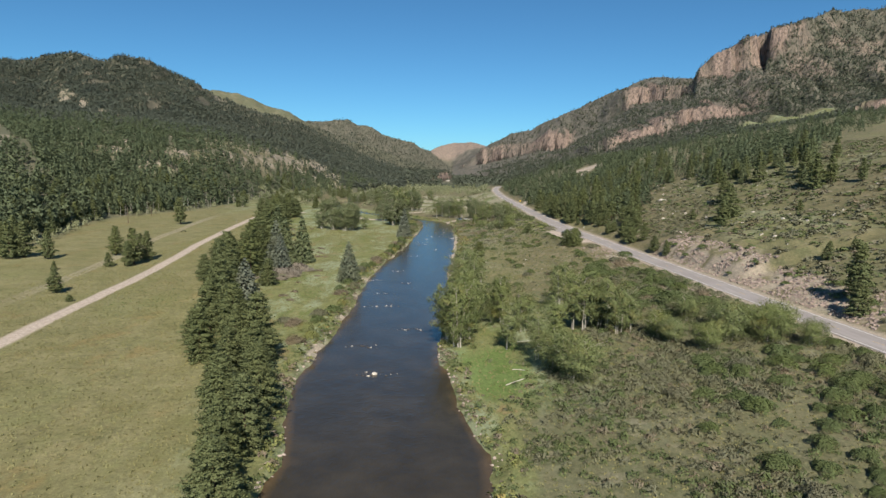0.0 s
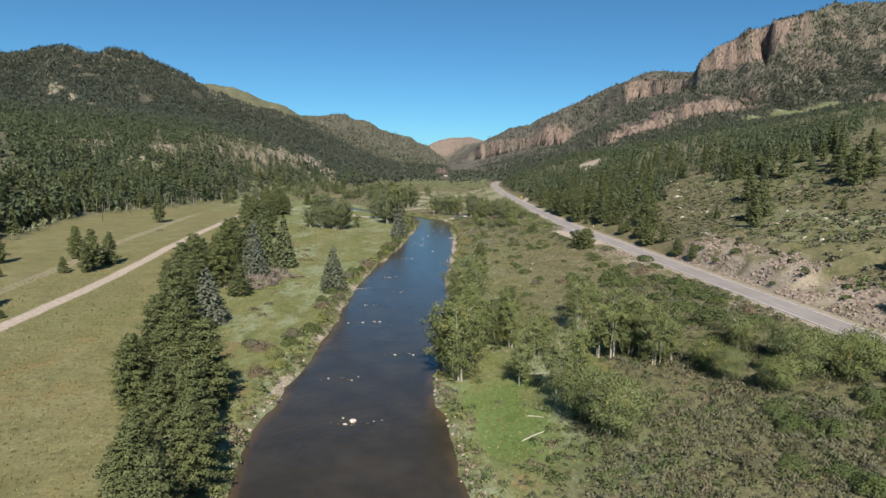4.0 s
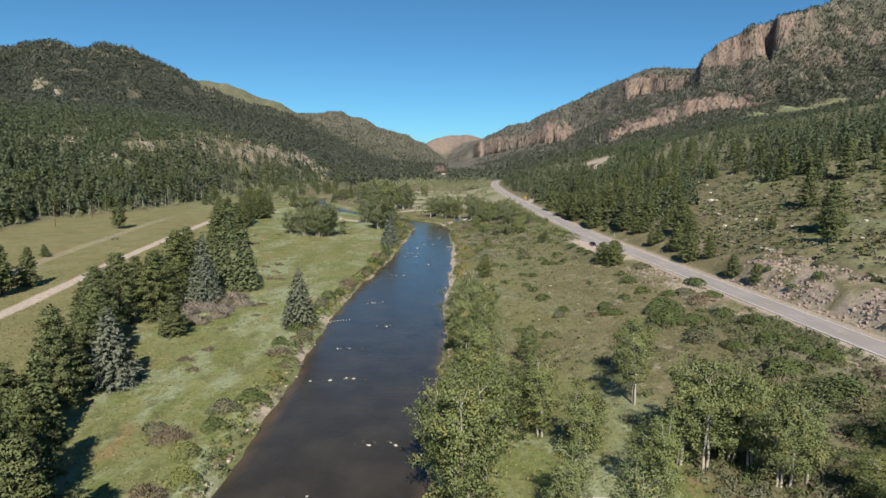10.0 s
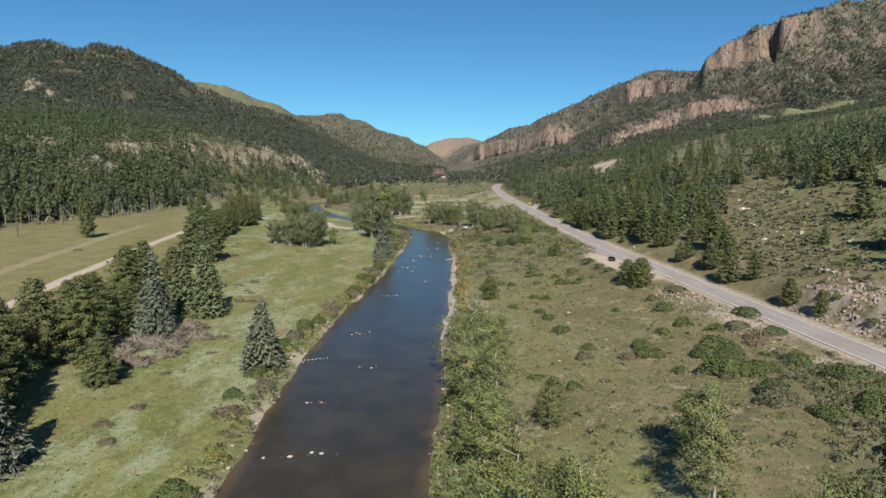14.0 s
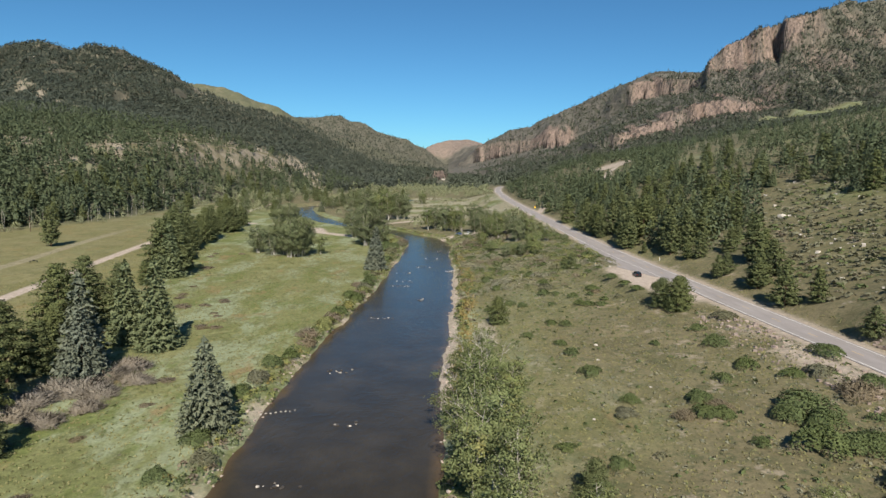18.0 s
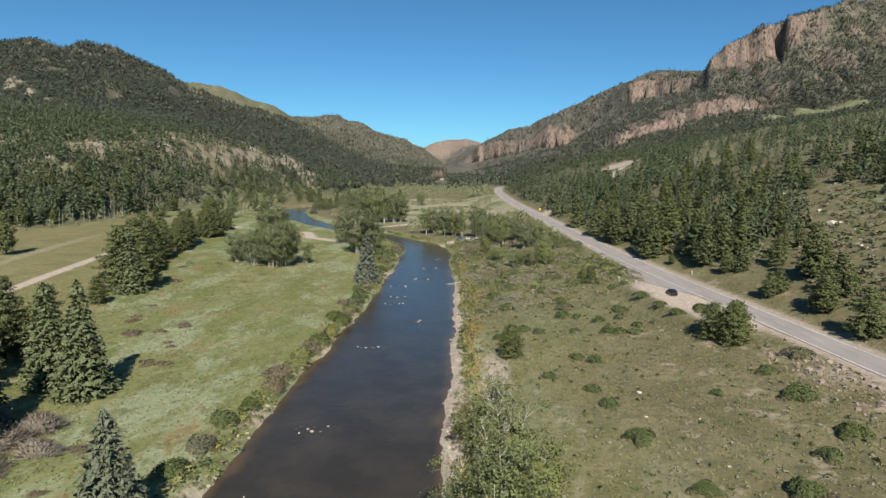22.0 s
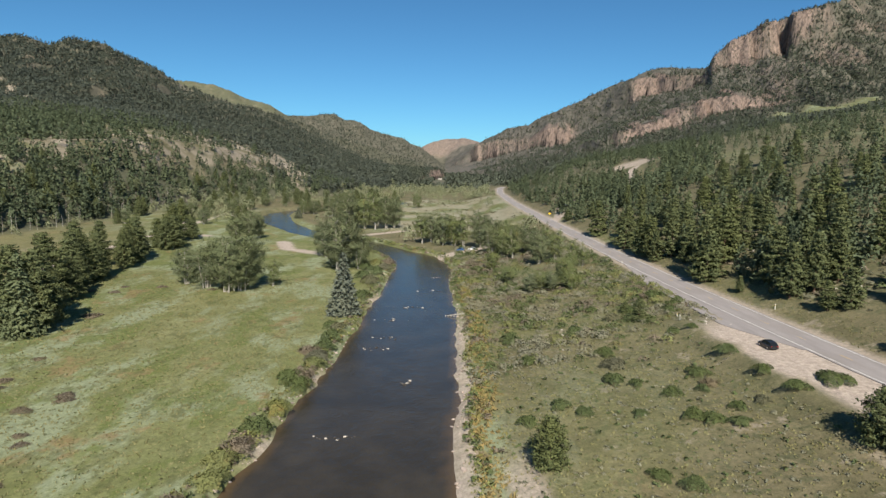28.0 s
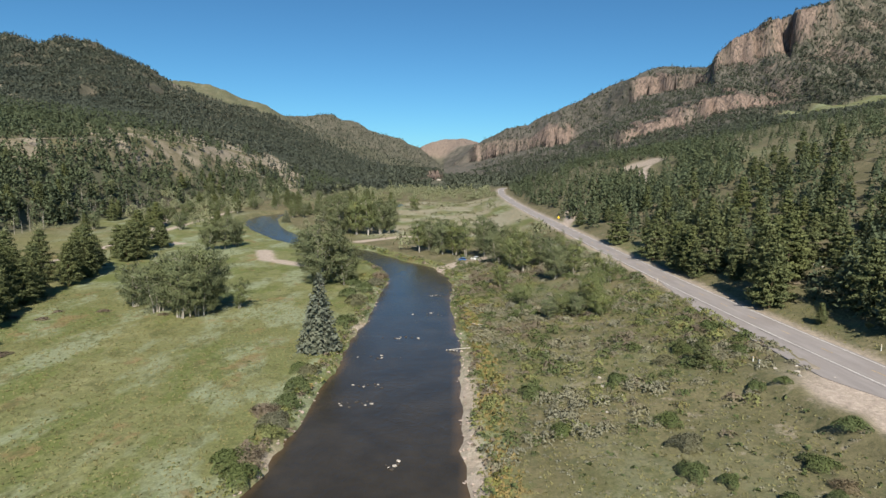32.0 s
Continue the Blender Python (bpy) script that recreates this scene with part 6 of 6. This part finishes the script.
stone_stuff("roadside_rubble", x[ok], y[ok], 0.2 + 0.8 * r_.random(ok.sum()) ** 3, STONE_PINK, "broken pink rock below the road's edge", seed=2, shapes=BLOCKS)
x, y, r1 = spread(30000, -45, 16, 60, 520, lambda x, y: smooth(2.2, 0.9, bank_out(x, y)[0]) * (bank_out(x, y)[0] > -0.5) * np.where(bank_out(x, y)[1] > 0, 0.7, 0.5), 490)
stone_stuff("bank_stones", x, y, 0.2 + 0.6 * r1 ** 3, STONE_DULL, "pale stones along the water's edge", seed=3)
x, y, r1 = spread(1500, 85, 260, 130, 420, lambda x, y: slope_scrub(x, y) * 0.5, 491)
stone_stuff("slope_stones", x, y, 0.3 + 1.1 * r1 ** 3, STONE_PALE, "pale stones between bushes of the slope", seed=4, shapes=BLOCKS)


def tube_along(points, radius, sides=7):
    """A lying stem: rings stand across its way."""
    pts = [Vector(p) for p in points]
    vs, fs = [], []
    for k, p in enumerate(pts):
        w = (pts[min(k + 1, len(pts) - 1)] - pts[max(k - 1, 0)]).normalized()
        s = w.cross(Vector((0, 0, 1))).normalized()
        up = s.cross(w)
        q = radius * (1 - 0.5 * k / len(pts))
        vs += [p + s * q * math.cos(a) + up * q * math.sin(a) for a in np.arange(sides) * 2 * math.pi / sides]
    for k in range(len(pts) - 1):
        for i in range(sides):
            j = (i + 1) % sides
            fs += [(k * sides + i, k * sides + j, (k + 1) * sides + j), (k * sides + i, (k + 1) * sides + j, (k + 1) * sides + i)]
    return np.array([v[:] for v in vs]), np.array(fs)


for a, b, q, text in (((5.5, 383.5), (0.8, 385.0), 0.14, "bleached driftwood log reaching into the river"), ((14, 127), (16.5, 125.9), 0.09, "bleached fallen trunk in green grass"),
                      ((17, 146), (21, 145), 0.08, "bleached fallen trunk in green grass"), ((12, 118), (16, 121), 0.11, "bleached fallen trunk in green grass"), ((7, 405), (11, 401), 0.12, "bleached fallen trunk among scrub")):
    za, zb = (max(0.05, float(height(np.array([p[0]]), np.array([p[1]]))[0])) + q * 0.7 for p in (a, b))
    mid = ((a[0] + b[0]) / 2, (a[1] + b[1]) / 2 + 0.2, (za + zb) / 2)
    v, f = tube_along([(*a, za), mid, (*b, zb)], q)
    tagged(new("log", mesh_from("log", v, f, DRIFTWOOD)), text, "log", "driftwood logs")

# ---------------------------------------------------------------- vehicles, posts, sign, houses
RUBBER, STEEL = plain("tyre_rubber", (0.025, 0.025, 0.026), 0.85, 0.2), plain("wheel_metal", (0.45, 0.45, 0.46), 0.35, 0.5, 0.9)
GLASS_DARK = plain("car_glass", (0.012, 0.014, 0.016), 0.06, 0.6, vary=0.05)
LAMP_CLEAR, LAMP_RED = plain("headlight_lens", (0.7, 0.72, 0.74), 0.15, 0.6, vary=0.05), plain("tail_lens", (0.32, 0.02, 0.02), 0.2, 0.5, vary=0.05)


def part(name, bm, material, parent, label=""):
    """Links a bmesh as one mesh under a thing or a part."""
    me = bpy.data.meshes.new(name)
    bm.to_mesh(me)
    bm.free()
    me.materials.append(material)
    ob = new(name, me)
    ob.parent = parent
    return tagged(ob, label)


def box(x0, x1, y0, y1, z0, z1, bevel=0.0, taper=(0, 0)):
    """A box whose top is drawn in by taper (x, y), with bevelled edges."""
    bm = bmesh.new()
    bmesh.ops.create_cube(bm, size=1)
    for v in bm.verts:
        top = v.co.z > 0
        v.co = Vector(((x0 + x1) / 2 + v.co.x * (x1 - x0 - 2 * taper[0] * top), (y0 + y1) / 2 + v.co.y * (y1 - y0 - 2 * taper[1] * top), z1 if top else z0))
    if bevel:
        bmesh.ops.bevel(bm, geom=bm.edges[:], offset=bevel, segments=2, affect="EDGES")
    return bm


def loft(rings):
    """A closed shell through rings of equal length."""
    bm = bmesh.new()
    rows = [[bm.verts.new(p) for p in ring] for ring in rings]
    for a, b in zip(rows[:-1], rows[1:]):
        for i in range(len(a)):
            j = (i + 1) % len(a)
            bm.faces.new((a[i], a[j], b[j], b[i]))
    bm.faces.new(rows[0][::-1])
    bm.faces.new(rows[-1])
    bmesh.ops.recalc_face_normals(bm, faces=bm.faces[:])
    return bm


def wheel_bm(x, y, r, w, hub=False):
    bm = bmesh.new()
    bmesh.ops.create_cone(bm, cap_ends=True, segments=18, radius1=r, radius2=r, depth=w)
    if not hub:
        bmesh.ops.bevel(bm, geom=[e for e in bm.edges if len(e.link_faces) == 2 and any(len(f.verts) > 4 for f in e.link_faces)], offset=r * 0.12, segments=2, affect="EDGES")
    bmesh.ops.transform(bm, matrix=Matrix.Translation((x, y, r if not hub else 0.32)) @ Matrix.Rotation(radians(90), 4, "Y"), verts=bm.verts[:])
    return bm


def car_at(x, y, z, turn, paint, name, label, stations, cabin, half=0.88):
    """stations: along y, half-width share, sill and belt height; cabin: along y, half-width share, roof height."""
    top = new(name)
    top.matrix_basis = pose(x, y, z, 0, 0, turn)
    tagged(top, label, "car", "parked cars")
    rings = []
    for sy, sw, lo, hi in stations:
        w = half * sw
        rings.append([(-w * 0.93, sy, lo), (w * 0.93, sy, lo), (w, sy, lo + 0.22), (w, sy, hi - 0.14), (w * 0.9, sy, hi), (-w * 0.9, sy, hi), (-w, sy, hi - 0.14), (-w, sy, lo + 0.22)])
    part("body", loft(rings), paint, top)
    belt = stations[3][3]
    rings = []
    for sy, sw, hi in cabin:
        w = half * sw
        rings.append([(-half * 0.88, sy, belt - 0.05), (half * 0.88, sy, belt - 0.05), (w, sy, hi), (-w, sy, hi)])
    part("windows", loft(rings), GLASS_DARK, top, "dark tinted car windows")
    roof = [(sy, sw, hi) for sy, sw, hi in cabin[1:-1]]
    part("roof", loft([[(-half * sw * 1.01, sy, hi - 0.02), (half * sw * 1.01, sy, hi - 0.02), (half * sw * 0.96, sy, hi + 0.03), (-half * sw * 0.96, sy, hi + 0.03)] for sy, sw, hi in roof]), paint, top)
    y0, y1 = stations[0][0], stations[-1][0]
    for wy in (y0 + 0.78, y1 - 0.85):
        for s in (-1, 1):
            tyre = part("wheel", wheel_bm(s * (half - 0.1), wy, 0.32, 0.21), RUBBER, top, "black rubber tyre")
            part("rim", wheel_bm(s * (half - 0.03), wy, 0.2, 0.1, True), STEEL, tyre, "grey metal wheel rim")
    for s in (-1, 1):
        part("headlight", box(s * half * 0.62 - 0.17, s * half * 0.62 + 0.17, y1 - 0.06, y1 + 0.02, 0.62, 0.76, 0.02), LAMP_CLEAR, top, "clear headlight")
        part("tail_light", box(s * half * 0.7 - 0.13, s * half * 0.7 + 0.13, y0 - 0.02, y0 + 0.05, 0.7, 0.88, 0.02), LAMP_RED, top, "red tail light")
        part("mirror", box(s * (half + 0.09) - 0.09, s * (half + 0.09) + 0.09, 0.62, 0.74, 0.93, 1.05, 0.02), paint, top)
    part("bumper", box(-half * 0.86, half * 0.86, y0 - 0.08, y0 + 0.06, 0.36, 0.56, 0.04), RUBBER, top, "black plastic bumper")
    part("bumper", box(-half * 0.86, half * 0.86, y1 - 0.06, y1 + 0.08, 0.34, 0.54, 0.04), RUBBER, top, "black plastic bumper")
    return top


HATCH = [(-2.05, 0.90, 0.30, 0.92), (-1.7, 0.98, 0.24, 0.98), (-0.5, 1.0, 0.22, 0.98), (0.7, 1.0, 0.22, 0.96), (1.5, 0.97, 0.24, 0.88), (2.0, 0.86, 0.30, 0.72)]
HATCH_TOP = [(-1.95, 0.80, 0.98), (-1.5, 0.72, 1.40), (-0.6, 0.74, 1.47), (0.35, 0.74, 1.44), (1.15, 0.80, 0.98)]
PAINT_BLACK, PAINT_BLUE, PAINT_WHITE = plain("black_car_paint", (0.012, 0.013, 0.016), 0.22, 0.6, vary=0.1), plain("blue_car_paint", (0.035, 0.13, 0.36), 0.3, 0.6, vary=0.1), plain("white_car_paint", (0.7, 0.71, 0.72), 0.35, 0.5, vary=0.05)
car_at(59.2, 323.4, 10.15, 4.0, PAINT_BLACK, "car", "black hatchback parked on the gravel pull-out", HATCH, HATCH_TOP)
car_at(7.5, 514.0, float(height(np.array([7.5]), np.array([514.0]))[0]), 70.0, PAINT_BLUE, "car", "blue car parked in the shade of cottonwoods", HATCH, HATCH_TOP)
car_at(13.5, 518.0, float(height(np.array([13.5]), np.array([518.0]))[0]), 80.0, PAINT_WHITE, "car", "white car parked in the shade of cottonwoods", HATCH, HATCH_TOP)

POST_WHITE, SIGN_YELLOW, WOOD_GREY = plain("post_white", (0.68, 0.67, 0.63), 0.6, vary=0.1), plain("sign_yellow", (0.75, 0.48, 0.03), 0.5, vary=0.06), bark_material("grey_timber", (0.16, 0.14, 0.115), (0.33, 0.30, 0.26))


def post(x, y, tall, wide, mat, label, cap=None):
    top = new("marker_post")
    top.matrix_basis = pose(x, y, float(height(np.array([x]), np.array([y]))[0]) - 0.15, 0, 0, 12)
    tagged(top, label, "post", "posts beside road and track")
    part("shaft", box(-wide / 2, wide / 2, -wide / 2, wide / 2, 0, tall + 0.15, wide * 0.12), mat, top)
    if cap:
        part("reflector", box(-wide * 0.4, wide * 0.4, -wide / 2 - 0.012, -wide / 2 + 0.01, tall - 0.15, tall + 0.02, 0.004), cap, top, "small reflector plate")
    return top


post(52.4, 348.0, 1.25, 0.22, POST_WHITE, "white marker post in grass beside the pull-out", SIGN_YELLOW)
post(53.0, 351.2, 0.9, 0.16, POST_WHITE, "short white marker post in grass", SIGN_YELLOW)
post(76.0, 352.6, 1.2, 0.14, POST_WHITE, "white delineator post at the road's edge", SIGN_YELLOW)
post(60.0, 420.0, 1.2, 0.14, POST_WHITE, "white delineator post at the road's edge", SIGN_YELLOW)
post(-152.0, 439.3, 2.2, 0.22, WOOD_GREY, "weathered grey timber post beside the track")

sign = new("road_sign")
sign.matrix_basis = pose(69.2, 621, 10.1, 0, 0, 4)
tagged(sign, "yellow diamond road sign on a thin post", "road sign")
part("pole", box(-0.05, 0.05, -0.05, 0.05, -0.2, 2.6), STEEL, sign, "thin grey metal pole")
plate = box(-0.6, 0.6, -0.07, -0.05, -0.6, 0.6, 0.006)
bmesh.ops.transform(plate, matrix=Matrix.Translation((0, 0, 2.4)) @ Matrix.Rotation(radians(45), 4, "Y"), verts=plate.verts[:])
part("plate", plate, SIGN_YELLOW, sign, "yellow diamond plate")

# a dark farm implement left in the field
rake = new("field_implement")
rake.matrix_basis = pose(-161.4, 373.0, 2.5, 0, 0, 40)
tagged(rake, "small dark wheeled implement standing in the meadow", "implement")
part("frame", box(-1.3, 1.3, -0.08, 0.08, 0.75, 0.92, 0.02), RUBBER, rake)
part("drawbar", box(-0.07, 0.07, 0.0, 1.9, 0.7, 0.82, 0.02), RUBBER, rake)
part("seat", box(-0.3, 0.3, -0.5, -0.1, 0.95, 1.15, 0.05), RUBBER, rake)
for s in (-1, 1):
    part("wheel", wheel_bm(s * 1.2, 0.0, 0.5, 0.16), RUBBER, rake, "dark wheel")

HOUSE_WALL, HOUSE_ROOF = plain("pale_house_wall", (0.48, 0.44, 0.38), 0.8, 0.2, vary=0.08, scale=0.4), plain("tan_house_roof", (0.40, 0.36, 0.32), 0.8, 0.2, vary=0.15, scale=0.4)
for x, y, w in ((-38, 2120, 14), (-14, 2130, 16), (12, 2126, 11)):
    house = new("house")
    house.matrix_basis = pose(x, y, float(height(np.array([x]), np.array([y]))[0]) - 0.4, 0, 0, 6) @ Matrix.Diagonal((0.75, 0.75, 0.62, 1))
    tagged(house, "long pale low house far up the valley", "house", "far houses")
    part("wall", box(-w / 2, w / 2, -5, 5, 0, 5.2), HOUSE_WALL, house)
    part("roof", loft([[(-w / 2 - 0.6, -5.8, 5.2), (-w / 2 - 0.6, 5.8, 5.2), (-w / 2 - 0.6, 0.1, 8.4), (-w / 2 - 0.6, -0.1, 8.4)], [(w / 2 + 0.6, -5.8, 5.2), (w / 2 + 0.6, 5.8, 5.2), (w / 2 + 0.6, 0.1, 8.4), (w / 2 + 0.6, -0.1, 8.4)]]), HOUSE_ROOF, house)
    for k in range(4):
        cx_ = -w / 2 + w * (k + 0.5) / 4
        part("window", box(cx_ - 0.8, cx_ + 0.8, -5.06, -4.95, 1.6, 3.2), GLASS_DARK, house, "dark window")
    part("door", box(-0.6, 0.6, -5.08, -4.95, 0.4, 2.6), WOOD_GREY, house, "grey timber door")

# dead pines at the edge of the woods
SNAG = tree_kind("dead_pine", (stem_mesh("snag_trunk", [([(0, 0, -0.3), (0.1, 0, 4), (0, 0.1, 8), (0.1, 0, 12)], [0.26, 0.2, 0.13, 0.02])] + [([(0, 0, 2.5 + 0.6 * k), (1.5 * math.cos(2.4 * k) * (1 - k / 20), 1.5 * math.sin(2.4 * k) * (1 - k / 20), 2.6 + 0.65 * k)], [0.05, 0.015]) for k in range(14)], PINE_BARK),
                              mesh_from("snag_crown", *(lambda v: (v, tri_faces(v)))(tris(np.random.default_rng(5).normal(0, 1, (90, 3)) * (0.8, 0.8, 2.6) + (0, 0, 7), 0.4)), SHRUB_BROWN, flat=True)))
for x, y, s in ((-217, 415, 0.95), (-228, 470, 0.8), (92, 372, 0.6)):
    tagged(plant(SNAG, x, y, s), "dead brown pine with bare thin branches", "dead tree", "dead pines")
